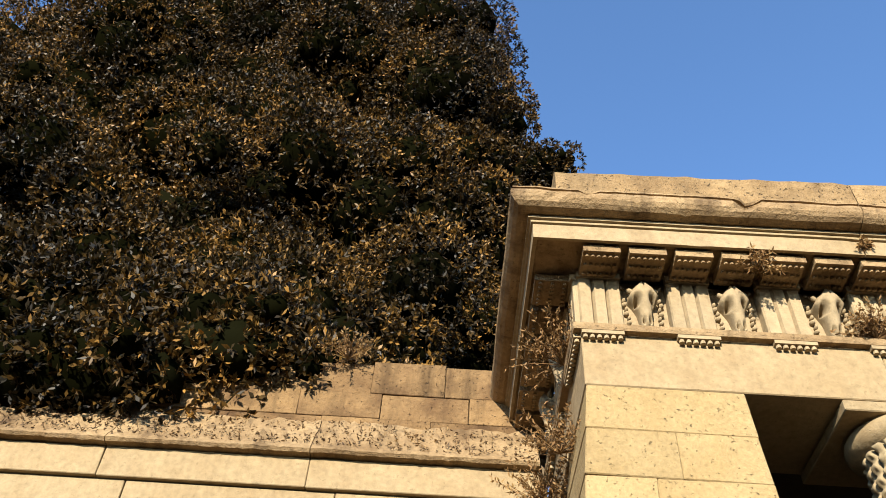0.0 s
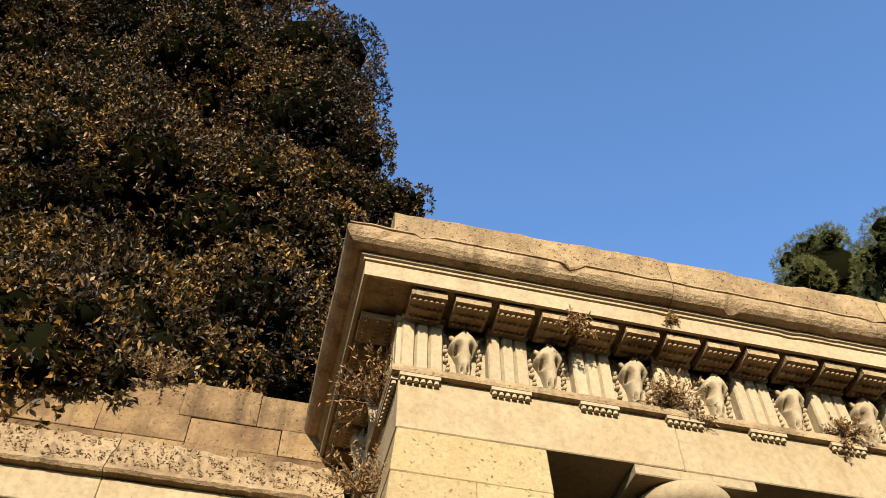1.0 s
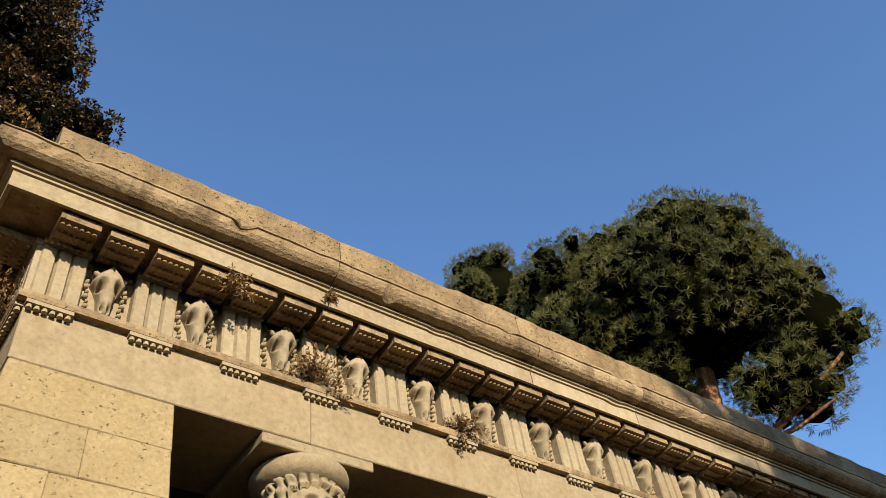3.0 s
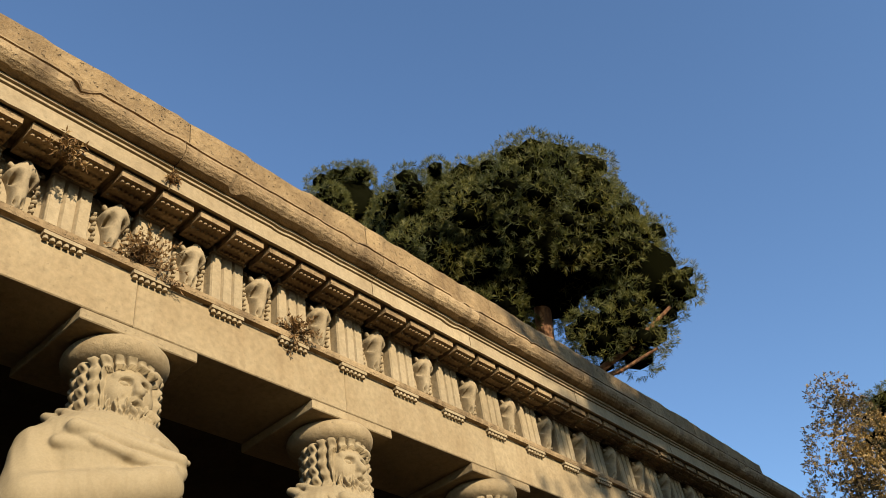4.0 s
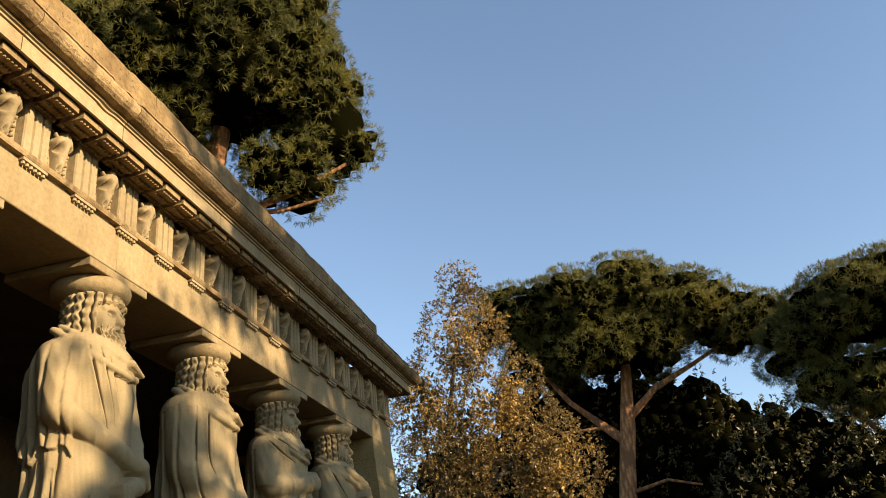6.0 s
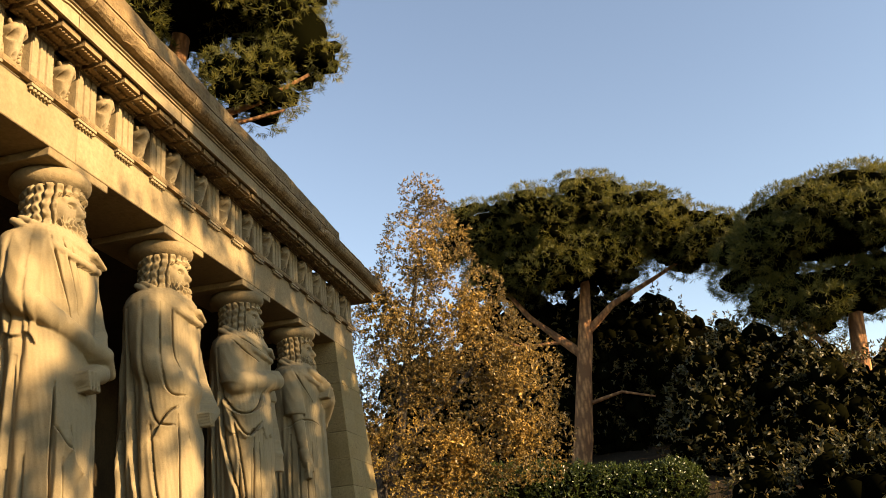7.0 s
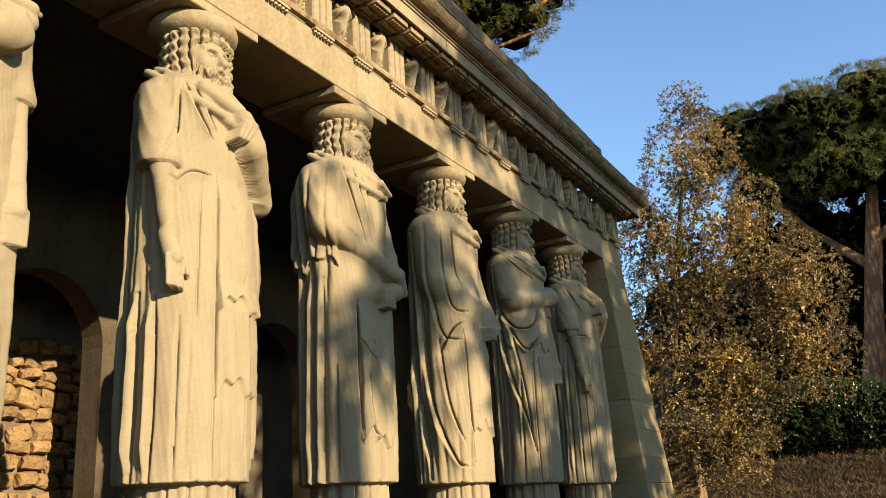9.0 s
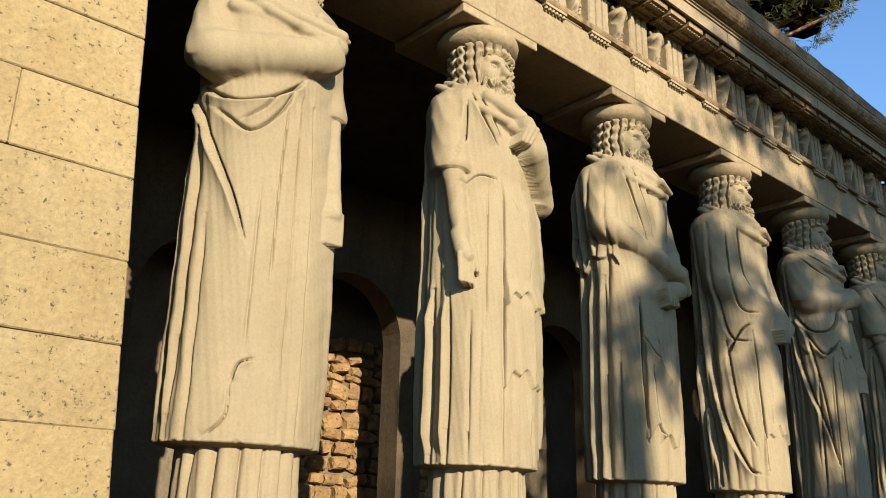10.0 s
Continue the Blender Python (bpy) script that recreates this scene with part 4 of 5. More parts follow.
def arch_wall(name, y0, y1, x0, x1, z0, z1, centres, half, spring, mat):
    """A wall with round-headed openings that go through it."""
    bm = bmesh.new()
    edges = [x0]
    for c in centres:
        edges += [c - half, c + half]
    edges.append(x1)
    for a, b in zip(edges[::2], edges[1::2]):
        box(bm, a, b, y0, y1, z0, z1)
    for c in centres:
        n = 16
        pts = [(c - half * math.cos(math.pi * i / n), spring + half * math.sin(math.pi * i / n)) for i in range(n + 1)]
        for (xa, za), (xb, zb) in zip(pts, pts[1:]):
            vs = [bm.verts.new((x, y, z)) for y in (y0, y1) for x, z in ((xa, za), (xb, zb), (xb, z1), (xa, z1))]
            for f in ((0, 1, 2, 3), (7, 6, 5, 4), (0, 4, 5, 1)):
                bm.faces.new([vs[i] for i in f])
    ob = part(name, bm, mat, None)
    return ob


ob = arch_wall("wall_back", 3.4, 3.7, 0.0, LEN, FLOOR, 5.0, [1.44 + 1.65 * i for i in range(6)], 0.66, 3.30, M_STONE_SHADE)
tagged(ob, "stone back wall with round arches, darkened to carry shade", "wall", kind="structure")


def make_rubble_wall():
    wall = thing("wall_rubble", "rough brown rubble masonry deep behind the arches", "wall", kind="structure")
    bm = bmesh.new()
    box(bm, -0.3, LEN + 0.3, 4.36, 5.0, FLOOR, 5.0)
    part("core", bm, M_MORTAR, wall)
    rng = np.random.RandomState(5)
    z, n = 1.3, 0
    meshes = []
    for k in range(8):
        bm = bmesh.new()
        bmesh.ops.create_icosphere(bm, subdivisions=2, radius=0.5)
        for v in bm.verts:
            v.co = Vector((max(-0.36, min(0.36, v.co.x * 1.15)), v.co.y * 0.5, max(-0.33, min(0.33, v.co.z * 1.1)))) + Vector(rng.normal(0, 0.025, 3))
        me = bpy.data.meshes.new("stone")
        bm.to_mesh(me)
        bm.free()
        me.materials.append(M_RUBBLE)
        meshes.append(me)
    while z < 3.4:
        h = rng.uniform(0.08, 0.19)
        x = 4.2 + rng.uniform(0, 0.1)
        while x < 7.2 and n < 300:
            w = rng.uniform(0.12, 0.30)
            ob = child("stone", meshes[n % 8], wall, at=(x + w / 2, 4.34 + rng.uniform(-0.03, 0.03), z + h / 2 + rng.uniform(-0.03, 0.03)))
            ob.scale = (w * 1.28, 0.35, h * 1.45)
            ob.rotation_euler = (0, rng.uniform(-0.3, 0.3), 0)
            x, n = x + w + 0.012, n + 1
        z += h + 0.012


def slab(name, mat, label, category, x0, x1, y0, y1, z0, z1, kind="structure"):
    bm = bmesh.new()
    box(bm, x0, x1, y0, y1, z0, z1)
    return tagged(part(name, bm, mat, None), label, category, kind=kind)


# the floor's dark colour is set to keep the soffits above it dark
slab("floor", M_LOW_BOUNCE, "unseen portico floor, darkened to bounce less light", "floor", -0.30, LEN + 0.30, -0.42, 5.0, 0.0, FLOOR)
# ceiling and side walls: shade is in their base colour
slab("ceiling", M_INNER_SHADE, "stone ceiling of the portico, darkened to carry shade", "ceiling", 0.3, LEN - 0.3, 0.752, 4.99, 4.93, 5.18)
slab("wall_side", M_INNER_SHADE, "plastered side wall of the portico, darkened to carry shade", "wall", 0.02, 0.35, 0.752, 4.64, FLOOR, 4.835)
slab("wall_side", M_INNER_SHADE, "plastered side wall of the portico, darkened to carry shade", "wall", LEN - 0.35, LEN - 0.02, 0.752, 4.64, FLOOR, 4.835)


# ---------------------------------------------------------------- boundary wall on the left
def make_boundary_wall():
    wall = thing("wall_boundary", "old stained stone boundary wall with a sloping ledge, plants over its top", "wall", kind="structure")
    rng = np.random.RandomState(8)
    bm = bmesh.new()
    box(bm, -16, -0.02, 1.62, 2.2, 0, 6.1)
    part("core", bm, M_MORTAR, wall)
    for z0, z1 in ((5.42, 5.65), (5.65, 5.88), (5.88, 6.16)):
        x = -0.12 - rng.uniform(0, 0.3)
        b = -0.03
        while b > -7:
            a = b - rng.uniform(0.5, 0.85)
            part("stone_block", bevelled_block(box_corners(a + 0.0012, b - 0.0012, 1.56 + rng.uniform(0, 0.012), 1.8, z0 + 0.0012, z1 - 0.0012 + (rng.uniform(-0.03, 0.03) if z1 > 6 else 0)), 0.004, 0.003, rng), M_WALL, wall)
            b = a
    # sloping weathered ledge and the two fascias under it
    b = -0.10
    while b > -9:
        a = b - rng.uniform(1.1, 1.7)
        n, verts = 40, []
        prof = [(1.62, 5.60), (1.545, 5.585), (1.50, 5.50), (1.45, 5.425), (1.40, 5.345), (1.35, 5.265), (1.30, 5.205), (1.28, 5.170), (1.30, 5.15), (1.62, 5.15)]
        for i in range(n + 1):
            x = a + 0.003 + (b - a - 0.006) * i / n
            for y, z in prof:
                c = Vector((x, y, z))
                verts.append(c + Vector((0, 0.5, 1)) * 0.022 * noise.noise(c * 6) * (0.2 if z < 5.21 else 1) + Vector((0, -0.4, 1)) * (0.3 if z < 5.21 else 1) * (0.022 * noise.noise(c * 19) + 0.012 * noise.noise(c * 41)))
        k = len(prof)
        faces = [(i * k + j, i * k + (j + 1) % k, (i + 1) * k + (j + 1) % k, (i + 1) * k + j) for i in range(n) for j in range(k)]
        faces += [tuple(range(k))[::-1], tuple(n * k + j for j in range(k))]
        child("ledge_stone", mesh_from("ledge_stone", verts, faces, M_CORNICE), wall)
        part("fascia_stone", bevelled_block(box_corners(a + 0.003, b - 0.003, 1.36, 1.62, 4.92, 5.145), 0.005, 0.003, rng), M_ASHLAR, wall)
        part("fascia_stone", bevelled_block(box_corners(a + 0.203, b + 0.197 if b < -0.3 else b, 1.40, 1.62, 4.55, 4.915), 0.005, 0.003, rng), M_ASHLAR, wall)
        b = a
    bm = bmesh.new()
    box(bm, -16, -0.05, 1.45, 1.62, 0, 4.548)
    part("lower_face", bm, M_WALL, wall)


make_boundary_wall()
make_rubble_wall()


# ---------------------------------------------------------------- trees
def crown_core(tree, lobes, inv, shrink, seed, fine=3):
    """Dense lumpy masses that the leaves cover, coloured near-black as the crown's inner shade."""
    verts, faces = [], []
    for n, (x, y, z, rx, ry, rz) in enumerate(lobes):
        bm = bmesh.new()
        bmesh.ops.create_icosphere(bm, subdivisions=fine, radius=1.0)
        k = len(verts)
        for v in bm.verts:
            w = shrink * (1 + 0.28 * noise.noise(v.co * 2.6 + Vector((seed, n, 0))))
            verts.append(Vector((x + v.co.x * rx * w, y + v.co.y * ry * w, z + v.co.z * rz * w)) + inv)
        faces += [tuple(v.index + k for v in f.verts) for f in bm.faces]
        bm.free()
    tagged(child("foliage_core", mesh_from("foliage_core", verts, faces, M_CROWN_SHADE, True), tree), kind="stuff")


def make_pine(base, lobes, trunk, branches, seed, tufts, label, small=1.0, name="stone_pine"):
    """Umbrella pine: trunk and limbs, and a crown of needle tufts on a heap of flattened lobes."""
    tree = thing(name, label, "tree", at=base)
    inv = -Vector(base)
    v, q = tube([Vector(p) + inv for p, r in trunk], [r for p, r in trunk], 12, 0.06, seed)
    child("trunk", mesh_from("trunk", v, q, M_PINEBARK, True), tree)
    pieces = [tube([Vector(p) + inv for p in pts], [r0 + (r1 - r0) * i / (len(pts) - 1) for i in range(len(pts))], 7, 0.08, seed + 1) for pts, r0, r1 in branches]
    for v, q in pieces:
        child("limb", mesh_from("limb", v, q, M_PINEBARK, True), tree)
    rng = np.random.RandomState(seed)
    sub = []
    for (x, y, z, rx, ry, rz) in lobes:                     # each big lobe carries many small cushions
        n = int(13 * rx * ry / (small * small)) + 6
        d = unit(rng.normal(0, 1, (n, 3)))
        d[:, 2] = np.where(d[:, 2] < -0.72, -d[:, 2], d[:, 2])
        for k in d:
            s = small * rng.uniform(0.34, 0.72)
            sub.append((x + k[0] * rx * 0.85, y + k[1] * ry * 0.85, z + k[2] * rz * 0.85, s, s, s * 0.70))
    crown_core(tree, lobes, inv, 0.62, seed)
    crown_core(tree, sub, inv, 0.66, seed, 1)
    P, D = on_lobes(rng, sub, tufts, -0.85, 0.08)
    D = unit(D + np.array([0, 0, 0.55]))
    V, Q = sprigs(rng, P + np.array(inv), D, 11, 0.19 * small, 0.017 * small, 0.55, 0.08)
    child("crown", arrays_mesh("crown", V, Q, M_PINE), tree)
    return tree


def make_leafy(name, base, lobes, limbs, seed, n, leaf, mat, bark, label, category="tree", per=8, jitter=0.15, inner=0.3, low=-1.0, spread=0.9, lumps=0.0, core=0.0, along=0.5, front=False):
    """Broad-leaved tree or shrub: limbs, and leaves on twigs over a heap of lobes with gaps between."""
    tree = thing(name, label, category, at=base)
    inv = -Vector(base)
    if limbs:
        pieces = [tube([Vector(p) + inv for p in pts], [r0 + (r1 - r0) * i / (len(pts) - 1) for i in range(len(pts))], 8, 0.08, seed) for pts, r0, r1 in limbs]
        v, q = joined(pieces[:1])
        child("trunk", mesh_from("trunk", v, q, bark, True), tree)
        for v, q in pieces[1:]:
            child("limb", mesh_from("limb", v, q, bark, True), tree)
    rng = np.random.RandomState(seed)
    use = lobes
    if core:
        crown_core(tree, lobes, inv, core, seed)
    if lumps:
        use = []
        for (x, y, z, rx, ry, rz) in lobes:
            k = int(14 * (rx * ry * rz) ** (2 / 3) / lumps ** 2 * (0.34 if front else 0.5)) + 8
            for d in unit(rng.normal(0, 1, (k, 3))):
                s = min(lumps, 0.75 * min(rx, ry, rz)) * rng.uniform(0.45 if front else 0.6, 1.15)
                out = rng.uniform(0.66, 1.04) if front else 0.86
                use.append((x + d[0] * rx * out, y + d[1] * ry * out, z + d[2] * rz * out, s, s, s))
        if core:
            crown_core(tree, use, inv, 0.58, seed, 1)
    P, D = on_lobes(rng, use, n, low, jitter)
    if lumps and core:
        P2, D2 = on_lobes(rng, [(x, y, z, rx * 0.7, ry * 0.7, rz * 0.7) for x, y, z, rx, ry, rz in lobes], n // 6, low, 0.1)
        P, D = np.concatenate([P, P2]), np.concatenate([D, D2])
    if front:                                               # the far side of the crown is never seen and stays sparse
        keep = (D[:, 1] < 0.3) | (rng.uniform(0, 1, len(D)) < 0.12)
        P, D = P[keep], D[keep]
    V, Q = sprigs(rng, P + np.array(inv), D, per, leaf, leaf * 0.42, spread, along)
    child("crown", arrays_mesh("crown", V, Q, mat), tree)
    if inner:
        big = np.array(lobes)
        m = int(n * inner)
        pick = rng.choice(len(big), m, p=(big[:, 3] * big[:, 4]) / (big[:, 3] * big[:, 4]).sum())
        p = big[pick, :3] + unit(rng.normal(0, 1, (m, 3))) * big[pick, 3:] * rng.uniform(0.2, 0.8, (m, 1))
        V, Q = sprigs(rng, p + np.array(inv), rng.normal(0, 1, (m, 3)), per, leaf * 1.8, leaf, 0.9, 0.5)
        child("inner_crown", arrays_mesh("inner_crown", V, Q, mat), tree)
    return tree


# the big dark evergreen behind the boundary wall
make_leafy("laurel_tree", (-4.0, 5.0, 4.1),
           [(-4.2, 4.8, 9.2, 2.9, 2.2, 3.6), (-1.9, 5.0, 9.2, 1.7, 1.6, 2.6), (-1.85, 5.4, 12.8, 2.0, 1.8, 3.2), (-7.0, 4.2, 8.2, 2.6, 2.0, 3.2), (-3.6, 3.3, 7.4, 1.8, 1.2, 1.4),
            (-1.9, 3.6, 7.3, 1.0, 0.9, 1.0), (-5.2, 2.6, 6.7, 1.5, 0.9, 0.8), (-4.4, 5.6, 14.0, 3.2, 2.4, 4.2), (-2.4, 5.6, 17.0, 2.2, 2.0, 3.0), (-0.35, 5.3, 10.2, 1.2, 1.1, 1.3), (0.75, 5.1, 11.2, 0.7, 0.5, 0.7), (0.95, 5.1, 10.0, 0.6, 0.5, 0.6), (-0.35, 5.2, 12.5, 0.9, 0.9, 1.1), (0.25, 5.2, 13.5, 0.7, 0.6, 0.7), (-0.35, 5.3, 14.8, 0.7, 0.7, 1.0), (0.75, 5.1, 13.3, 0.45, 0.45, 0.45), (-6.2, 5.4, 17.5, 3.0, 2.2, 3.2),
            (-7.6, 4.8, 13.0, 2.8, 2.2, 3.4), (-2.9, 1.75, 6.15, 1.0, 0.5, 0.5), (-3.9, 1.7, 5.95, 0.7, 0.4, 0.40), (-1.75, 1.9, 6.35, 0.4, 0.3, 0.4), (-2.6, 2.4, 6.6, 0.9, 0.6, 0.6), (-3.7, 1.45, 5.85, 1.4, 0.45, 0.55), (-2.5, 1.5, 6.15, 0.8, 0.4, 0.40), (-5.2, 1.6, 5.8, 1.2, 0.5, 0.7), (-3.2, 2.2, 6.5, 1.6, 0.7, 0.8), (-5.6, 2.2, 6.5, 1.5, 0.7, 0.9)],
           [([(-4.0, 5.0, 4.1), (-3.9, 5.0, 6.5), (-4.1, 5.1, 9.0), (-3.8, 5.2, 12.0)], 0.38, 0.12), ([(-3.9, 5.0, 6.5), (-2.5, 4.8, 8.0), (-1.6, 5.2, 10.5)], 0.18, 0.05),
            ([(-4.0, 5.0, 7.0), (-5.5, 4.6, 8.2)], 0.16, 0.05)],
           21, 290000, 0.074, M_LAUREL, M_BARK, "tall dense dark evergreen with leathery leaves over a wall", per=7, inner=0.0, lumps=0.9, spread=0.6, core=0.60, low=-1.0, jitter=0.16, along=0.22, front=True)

# pines
make_pine((16.9, 6.4, 4.2), [(16.0, 4.8, 16.4, 3.2, 3.05, 2.95), (14.2, 7.0, 15.9, 1.5, 1.5, 1.5), (16.8, 2.5, 14.4, 1.2, 1.1, 1.5), (16.5, 3.6, 12.9, 1.2, 1.0, 0.6), (15.1, 7.0, 18.3, 2.2, 2.1, 1.7), (14.9, 6.6, 14.5, 1.6, 1.5, 1.3), (16.4, 3.4, 15.8, 1.6, 1.5, 1.8)],
          [((16.9, 6.4, 4.2), 0.42), ((16.6, 6.2, 8), 0.36), ((16.3, 5.8, 11.5), 0.30), ((16.2, 5.2, 15.0), 0.22), ((16.2, 5, 16), 0.1)],
          [([(16.35, 5.9, 11.2), (16.3, 4.6, 12.2), (16.6, 3.4, 12.6), (16.8, 2.2, 13.2)], 0.14, 0.04), ([(16.3, 4.7, 12.1), (16.5, 3.7, 12.1), (16.7, 2.8, 12.3)], 0.08, 0.03),
           ([(16.2, 5.4, 13.5), (15.2, 6.6, 15.5)], 0.14, 0.04)],
          31, 27000, "stone pine with a broad dark umbrella crown above the roof", 0.9)
make_pine((16.5, 13.2, 4.2), [(16.6, 12.0, 23.2, 1.8, 1.7, 1.7), (18.0, 11.4, 22.6, 1.4, 1.3, 1.5)], [((16.5, 13.2, 4.2), 0.4), ((16.4, 12.9, 14), 0.3), ((16.3, 12.7, 23), 0.12)], [], 32, 9000, "stone pine crown behind a larger pine", 0.9)
make_pine((27.8, -2.40, 4.2),
          [(27.8, -2.90, 12.4, 2.6, 3.2, 1.4), (27.6, 0.00, 12.5, 1.7, 1.6, 1.1), (27.6, -5.60, 11.7, 1.8, 2.0, 1.3), (27.5, -7.30, 10.9, 1.5, 1.5, 1.0), (27.7, -2.90, 10.8, 2.0, 2.6, 0.9), (27.6, -4.90, 11.5, 1.6, 1.7, 1.1), (27.5, -0.60, 10.8, 1.3, 1.2, 0.8)],
          [((27.8, -2.10, 3.6), 0.36), ((27.8, -2.45, 5.2), 0.30), ((27.8, -2.80, 7.2), 0.26), ((27.8, -3.00, 8.3), 0.24), ((27.8, -3.30, 10.2), 0.16), ((27.8, -3.40, 12.0), 0.08)],
          [([(27.8, -2.85, 7.9), (27.8, -2.10, 8.6), (27.7, -1.30, 9.4), (27.6, -0.50, 10.6)], 0.17, 0.05), ([(27.8, -3.10, 8.6), (27.7, -4.10, 9.4), (27.6, -5.50, 10.0), (27.5, -6.60, 10.5)], 0.14, 0.04),
           ([(27.8, -2.90, 6.3), (27.7, -3.90, 6.5), (27.6, -4.90, 6.2)], 0.07, 0.03), ([(27.8, -2.30, 8.4), (27.6, -0.90, 8.4), (27.6, -0.20, 8.8)], 0.07, 0.02)],
          33, 32000, "stone pine with a reddish leaning trunk above a hedge", 0.95)
make_pine((24.9, -10.40, 1.6),
          [(24.7, -10.90, 9.8, 2.2, 3.1, 1.45), (25.1, -8.60, 9.2, 1.3, 1.4, 1.0), (24.5, -13.50, 9.1, 2.0, 2.4, 1.4), (24.9, -10.10, 7.7, 1.5, 2.0, 0.8), (24.8, -8.90, 7.8, 0.9, 1.0, 0.6)],
          [((24.9, -10.40, 1.6), 0.32), ((24.9, -10.20, 4.5), 0.27), ((24.8, -10.50, 7.0), 0.2), ((24.7, -10.90, 9.0), 0.08)],
          [([(24.9, -10.20, 5.4), (25.0, -9.30, 7.0), (25.1, -8.60, 8.6)], 0.11, 0.04), ([(24.9, -10.20, 4.8), (24.8, -11.30, 6.6), (24.5, -12.70, 8.6)], 0.13, 0.05)],
          34, 27000, "stone pine with a dark trunk and wide spreading crown", 0.95)

# olive-like tree past the far pier
make_leafy("olive_tree", (15.0, 1.3, 0.0),
           [(15.5, -0.2, 5.6, 0.9, 1.2, 1.5), (15.6, -0.5, 7.5, 0.7, 0.75, 1.1), (15.6, -0.65, 8.6, 0.4, 0.4, 0.7), (15.7, -1.7, 5.0, 0.8, 0.95, 1.2), (15.5, 0.5, 6.6, 0.6, 0.7, 0.9), (15.7, -1.2, 6.3, 0.7, 0.7, 0.7),
            (15.5, -0.6, 3.6, 0.9, 1.2, 0.9), (15.7, -1.9, 3.9, 0.7, 0.8, 0.8), (15.5, 0.9, 4.4, 0.5, 0.5, 1.1), (15.5, -0.3, 2.5, 0.8, 0.9, 0.7)],
           [([(15.0, 1.3, 0.0), (15.1, 1.1, 1.6), (15.3, 0.75, 3.0), (15.45, 0.3, 4.2), (15.5, 0.05, 5.6), (15.55, -0.3, 7.4)], 0.20, 0.03), ([(15.4, 0.45, 3.8), (15.6, -0.7, 4.8), (15.7, -1.6, 5.6)], 0.09, 0.02),
            ([(15.5, 0.2, 4.8), (15.5, 0.6, 6.2)], 0.06, 0.02), ([(15.35, 0.6, 3.4), (15.5, -0.6, 3.6), (15.7, -1.8, 3.9)], 0.06, 0.02)],
           41, 52000, 0.050, M_OLIVE, M_BARK, "slender airy tree with small silvery gold leaves beside the pier", per=7, inner=0.05, jitter=0.3, lumps=0.36, spread=0.6)

# hedge, dark shrubs and the far thicket
make_leafy("hedge", (20.8, -2.5, 2.3), [(20.9, -0.3 - 0.72 * i, 2.95 + 0.12 * math.sin(i * 0.9 + 0.6), 0.8, 0.75, 1.0 - 0.05 * i) for i in range(7)], [], 51, 9000, 0.085, M_HEDGE, M_BARK,
           "clipped glossy green hedge on a dry bank", "hedge", per=7, inner=0.0, low=-0.6, core=0.8)
for k, (lob, lab, mt) in enumerate([
        ([(24.2, -6.4, 4.4, 1.4, 1.4, 2.4), (24.0, -8.6, 4.2, 1.6, 1.6, 2.8), (23.6, -10.6, 3.4, 1.5, 1.7, 2.6), (24.6, -7.6, 6.0, 1.2, 1.3, 1.2), (23.0, -6.9, 2.9, 0.9, 1.0, 1.0), (22.6, -9.0, 2.6, 1.0, 1.4, 1.2), (22.0, -7.4, 1.9, 0.9, 1.1, 1.0), (22.0, -9.4, 1.8, 1.1, 1.4, 1.2), (21.6, -11.6, 1.6, 1.2, 1.6, 1.2), (20.2, -6.7, 2.2, 0.8, 0.9, 0.8), (20.1, -8.4, 2.2, 1.0, 1.2, 1.2), (20.0, -10.4, 2.2, 1.2, 1.4, 1.4)], "dark ivy-clad shrub mass beneath the pines", M_SHRUB),
        ([(29.5, 0.5, 6.9, 1.6, 2.2, 3.6), (29.6, -2.4, 7.3, 1.5, 2.2, 3.8), (29.8, -5.2, 6.8, 1.5, 2.0, 3.6), (29.5, -8.5, 5.4, 1.5, 2.0, 2.4), (29.6, 3.0, 6.4, 1.6, 2.0, 3.0), (29.8, -0.8, 8.6, 1.4, 2.4, 2.4), (29.8, -3.8, 8.4, 1.4, 2.4, 2.2), (29.8, -6.8, 6.6, 1.4, 2.4, 2.6), (29.8, -1.0, 5.4, 1.4, 3.0, 2.4), (29.8, -4.0, 5.4, 1.4, 3.0, 2.4), (29.8, -10.5, 5.0, 1.4, 2.4, 2.4)], "dark evergreen thicket behind the pine trunk", M_SHRUB),
        ([(22.6, -12.6, 2.6, 1.6, 1.8, 2.2), (22.2, -15.4, 2.6, 1.8, 2.2, 2.4)], "dark ivy-clad shrub at the edge of the park", M_SHRUB),
        ([(19.6, 2.2, 3.4, 0.9, 1.2, 1.6), (19.4, 1.0, 2.6, 0.7, 0.8, 0.9), (20.2, 3.4, 4.4, 1.0, 1.2, 1.5)], "golden autumn shrub behind the olive tree", M_GOLD)]):
    x, y = lob[0][0], lob[0][1]
    make_leafy("shrub", (x, y, ground_height(x, y)), lob, [([(x, y, ground_height(x, y)), (x, y, lob[0][2])], 0.12, 0.05)], 60 + k, 20000 if mt is M_SHRUB else 5000, 0.13 if mt is M_SHRUB else 0.09, mt, M_BARK, lab, "shrub",
               per=6, inner=0.0, lumps=0.6, core=0.72 if mt is M_SHRUB else 0.0)

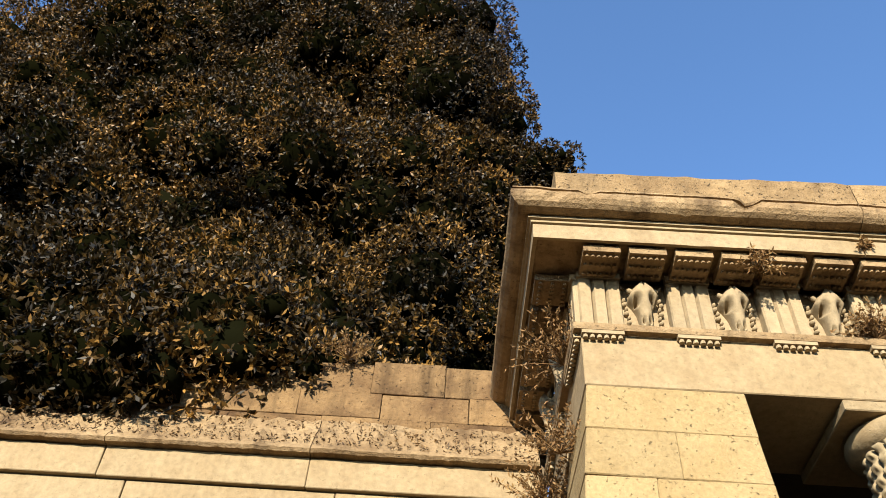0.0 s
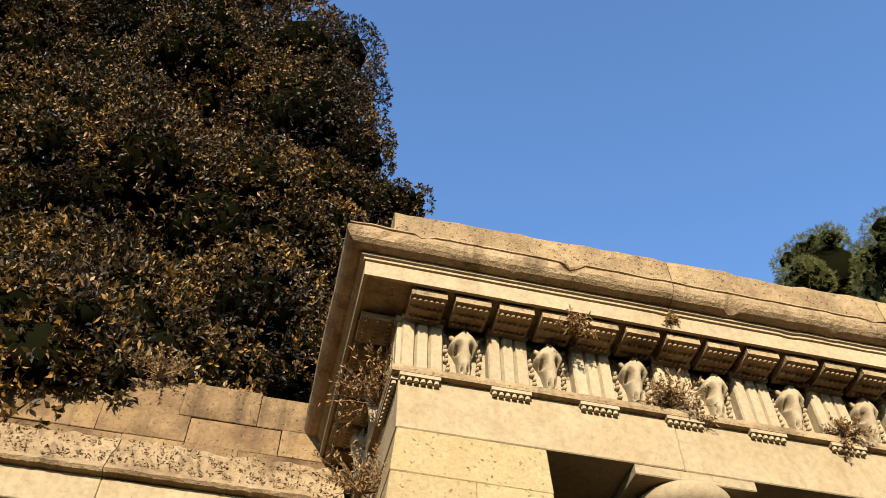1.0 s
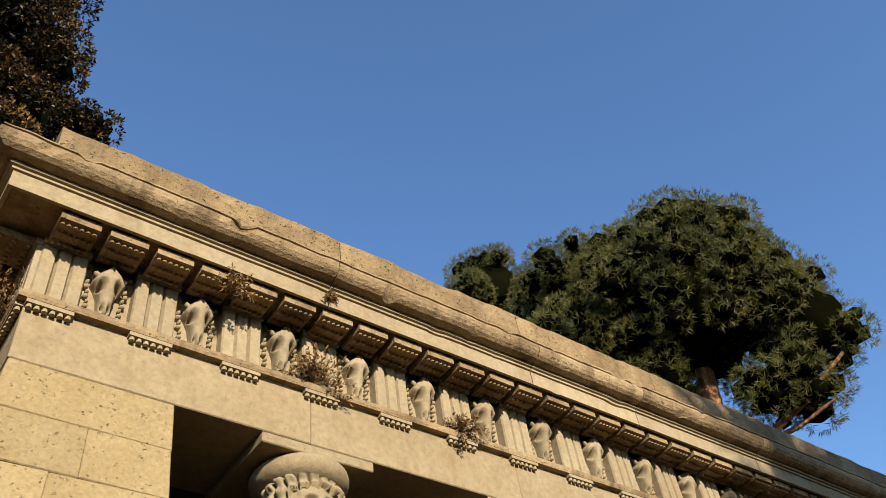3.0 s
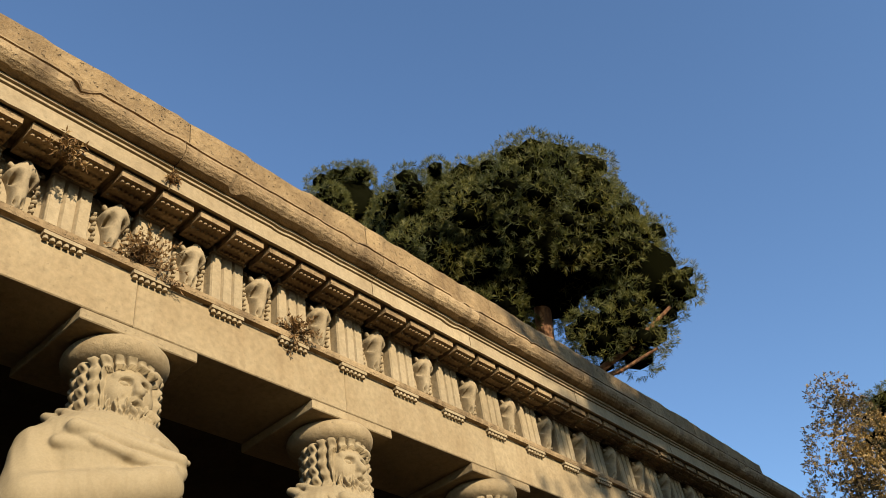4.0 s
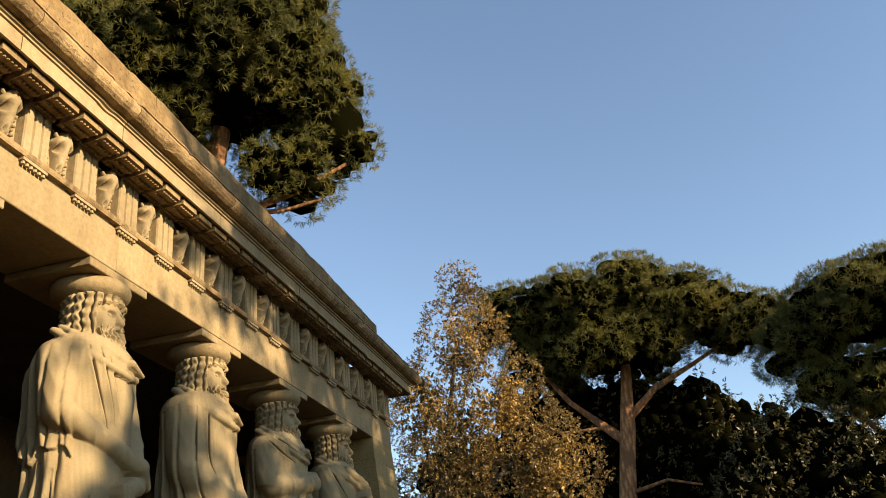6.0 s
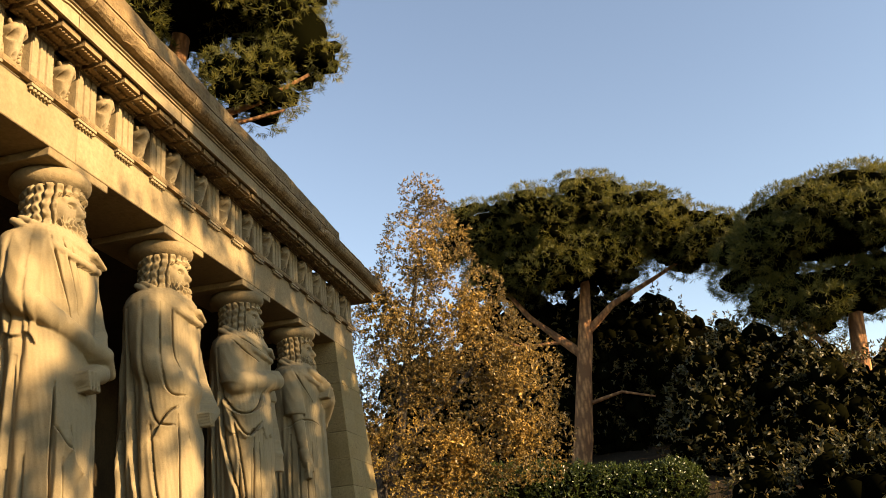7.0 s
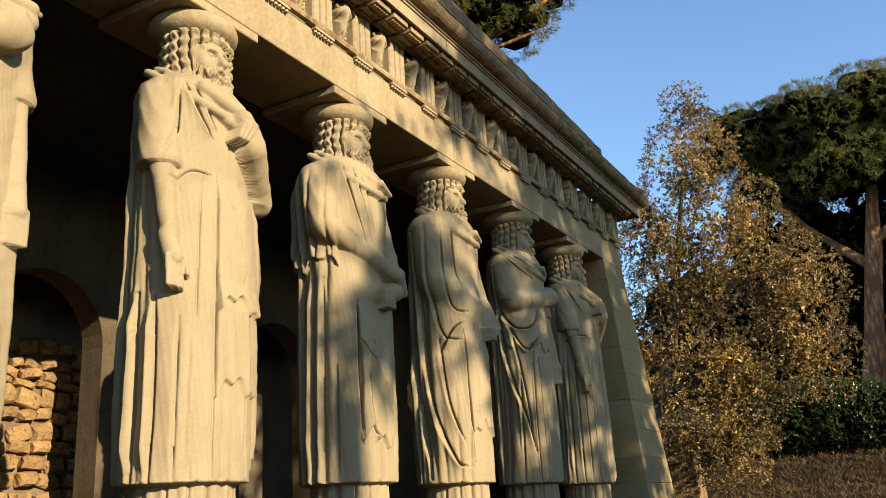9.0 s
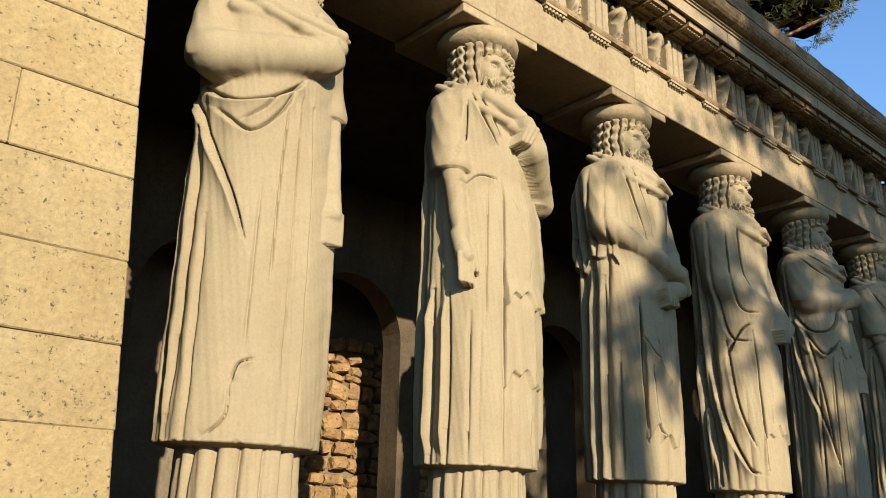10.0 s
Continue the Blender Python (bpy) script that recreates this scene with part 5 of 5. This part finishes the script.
# out of view behind the viewer: a plain wall added to shade the ground, and trees whose crowns dapple the far half of
# the portico
slab("wall_court", M_WALL, "unseen plain stone wall added to shade the court ground", "wall", -20, 24, -12.6, -12.0, 0.0, 3.0)
for k, (x, y, lobes) in enumerate([
        (3.6, -15.5, [(3.2, -15.5, 8.7, 0.6, 0.6, 0.6), (4.5, -15.5, 7.4, 0.8, 0.7, 0.7), (4.7, -15.5, 9.5, 1.5, 1.0, 2.4), (4.4, -16.4, 11.9, 1.7, 0.8, 0.9), (2.6, -16.3, 12.0, 0.9, 0.7, 0.7), (4.4, -15.5, 11.5, 1.5, 0.8, 0.9), (2.8, -15.5, 11.6, 0.8, 0.7, 0.7), (1.9, -15.5, 11.9, 0.4, 0.5, 0.4)]),
        (6.6, -15.8, [(6.6, -15.8, 8.6, 1.6, 1.1, 2.6), (6.4, -15.8, 11.6, 1.6, 1.0, 1.2), (7.6, -15.8, 10.2, 0.9, 0.8, 1.4), (6.9, -16.2, 9.0, 1.2, 0.8, 2.2), (6.4, -16.8, 12.1, 1.7, 0.8, 1.0)]),
        # tall unseen crown, added only to block skylight from the portico
        (5.5, -18.0, [(5.5, -18.0, 15.6, 3.2, 2.0, 2.6), (4.4, -18.0, 17.5, 2.2, 1.8, 2.0), (6.8, -18.0, 17.2, 2.0, 1.8, 2.0)]),
        (0.6, -15.5, [(1.0, -15.5, 8.6, 0.7, 0.6, 0.6), (1.7, -15.6, 9.4, 0.8, 0.7, 0.8)])]):
    make_leafy("court_tree", (x, y, 0.0), lobes, [([(x, y, 0.0), (x + 0.2, y, 4.0), (x, y, 8.0)], 0.28, 0.12)], 80 + k, (5200, 5200, 5500, 600)[k], 0.185, M_SHRUB, M_BARK, "leafy evergreen tree out of view, added to shade the portico", per=6, inner=0.1, jitter=0.35, lumps=0.6, core=0.8 if k == 2 else 0.0)
# dark slab over the unseen court ground, added to cut bounced light
slab("pavement", M_LOW_BOUNCE, "unseen dark slab added before the portico to cut bounced light", "pavement", -20, 16.5, -12.0, -0.43, 0.0, 0.03)


# ---------------------------------------------------------------- dry stone wall and a pale pillar past the far end
def make_dry_wall():
    wall = thing("wall_dry_stone", "low dry stone retaining wall of grey rubble below the bank", "wall", kind="structure")
    rng = np.random.RandomState(9)
    meshes = []
    for k in range(6):
        bm = bmesh.new()
        bmesh.ops.create_icosphere(bm, subdivisions=1, radius=0.5)
        for v in bm.verts:
            v.co += Vector(rng.normal(0, 0.05, 3))
        me = bpy.data.meshes.new("stone")
        bm.to_mesh(me)
        bm.free()
        me.materials.append(M_DRYSTONE)
        meshes.append(me)
    n, z = 0, 1.30
    while z > 0.35 and n < 300:
        h = rng.uniform(0.09, 0.15)
        y = 0.9
        while y > -6.0 and n < 300:
            w = rng.uniform(0.14, 0.34)
            ob = child("stone", meshes[n % 6], wall, at=(17.84 + rng.uniform(-0.02, 0.02), y - w / 2, z - h / 2))
            ob.scale = (0.24, w * 1.15, h * 1.25)
            ob.rotation_euler = (rng.uniform(-0.15, 0.15), 0, rng.uniform(-0.1, 0.1))
            y, n = y - w, n + 1
        z -= h
    bm = bmesh.new()
    box(bm, 17.80, 17.95, -20, 1.5, 0.0, 1.27)
    part("core", bm, M_MORTAR, wall)


make_dry_wall()

rng = np.random.RandomState(4)
pillar = thing("stone_pillar", "pale sunlit stone pillar half hidden by leaves", "pillar", at=(16.8, 0.9, 0))
for i in range(8):
    z = i * 0.36
    s = 0.55 - i * 0.02
    part("stone_block", bevelled_block(box_corners(-0.3, 0.3, -s, s, z + 0.002, z + 0.358), 0.01, 0.006, rng), M_WALL, pillar)


# ---------------------------------------------------------------- weeds on the stonework
def make_weed(place, size, n, seed, mat, hang, label):
    rng = np.random.RandomState(seed)
    ob = thing("weed", label, "plant", "weeds on the stonework", at=place)
    stems, P, D = [], [], []
    for i in range(n):
        w = unit(rng.normal(0, 1, 3) * np.array([1, 0.7, 0.6]) + np.array([0, -0.5, -0.7 if hang else 0.8]))
        L = size * rng.uniform(0.5, 1.1)
        mid, tip = w * L * 0.5, w * L + np.array([0, 0, -0.12 * L])
        stems.append(tube([Vector((0, 0, 0)), Vector(mid), Vector(tip)], [0.003, 0.0022, 0.001], 3))
        for s in (0.4, 0.55, 0.7, 0.85, 1.0):
            P.append(tip * s)
            D.append(w)
    v, q = joined(stems)
    child("stalk_tuft", mesh_from("stalk_tuft", v, q, mat), ob)
    V, Q = sprigs(rng, np.array(P), np.array(D), 4, 0.035, 0.012, 0.8, 0.3)
    child("foliage", arrays_mesh("foliage", V, Q, mat), ob)


make_weed((1.70, -0.04, Z_FRIEZE), 0.23, 42, 1, M_WEED, False, "dry reddish weed growing on the frieze ledge")
make_weed((2.86, -0.04, Z_FRIEZE), 0.17, 34, 2, M_WEED, False, "low brown weed growing on the frieze ledge")
make_weed((1.03, -0.20, Z_SOFFIT - 0.01), 0.15, 18, 3, M_WEED, True, "small dry weed hanging from the cornice soffit")
make_weed((-0.06, 0.35, Z_FRIEZE), 0.38, 60, 4, M_WEED, False, "dry rust-coloured weed on the flank of the frieze")
make_weed((-0.08, 0.55, 4.75), 0.34, 50, 5, M_WEED, False, "dry rust-coloured weed in the corner beside the wall")
make_weed((-0.12, 0.95, 4.6), 0.40, 50, 6, M_WEED, False, "dry brown weed in the corner beside the wall")
make_weed((-1.55, 1.50, 6.15), 0.25, 30, 7, M_WEED, False, "dry straw-coloured weed on the wall top")
make_weed((1.68, -0.295, 5.80), 0.08, 10, 8, M_WEED, True, "tiny weed in a joint of the cornice")


# ---------------------------------------------------------------- dry grass on the bank, fallen leaves on the ledge
def make_tufts(name, label, category, places, ways, per, length, width, spread, mat, seed):
    v, q = sprigs(np.random.RandomState(seed), np.array(places), np.array(ways), per, length, width, spread, 0.05)
    tagged(new(name, arrays_mesh(name, v, q, mat)), label, category, kind="stuff")


rng = np.random.RandomState(14)
gx, gy = rng.uniform(18.0, 21.5, 5200), rng.uniform(-9.0, 0.6, 5200)
make_tufts("dry_grass", "short dry brown grass and litter on the bank", "grass", [(x, y, ground_height(x, y)) for x, y in zip(gx, gy)],
           rng.normal(0, 0.35, (5200, 3)) + np.array([0, 0, 1]), 6, 0.13, 0.014, 0.5, M_DRYGRASS, 15)
u = rng.uniform(0, 1, 1300) ** 0.8
lx = rng.uniform(-6.5, -0.15, 1300)
make_tufts("leaf_litter", "fallen brown leaves lying on the sloping ledge", "leaves", [(x, 1.53 - 0.235 * k, 5.575 - 0.37 * k) for x, k in zip(lx, u)],
           rng.normal(0, 1, (1300, 3)) * np.array([1, 0.5, 0.4]), 2, 0.030, 0.014, 0.5, M_LITTER, 16)
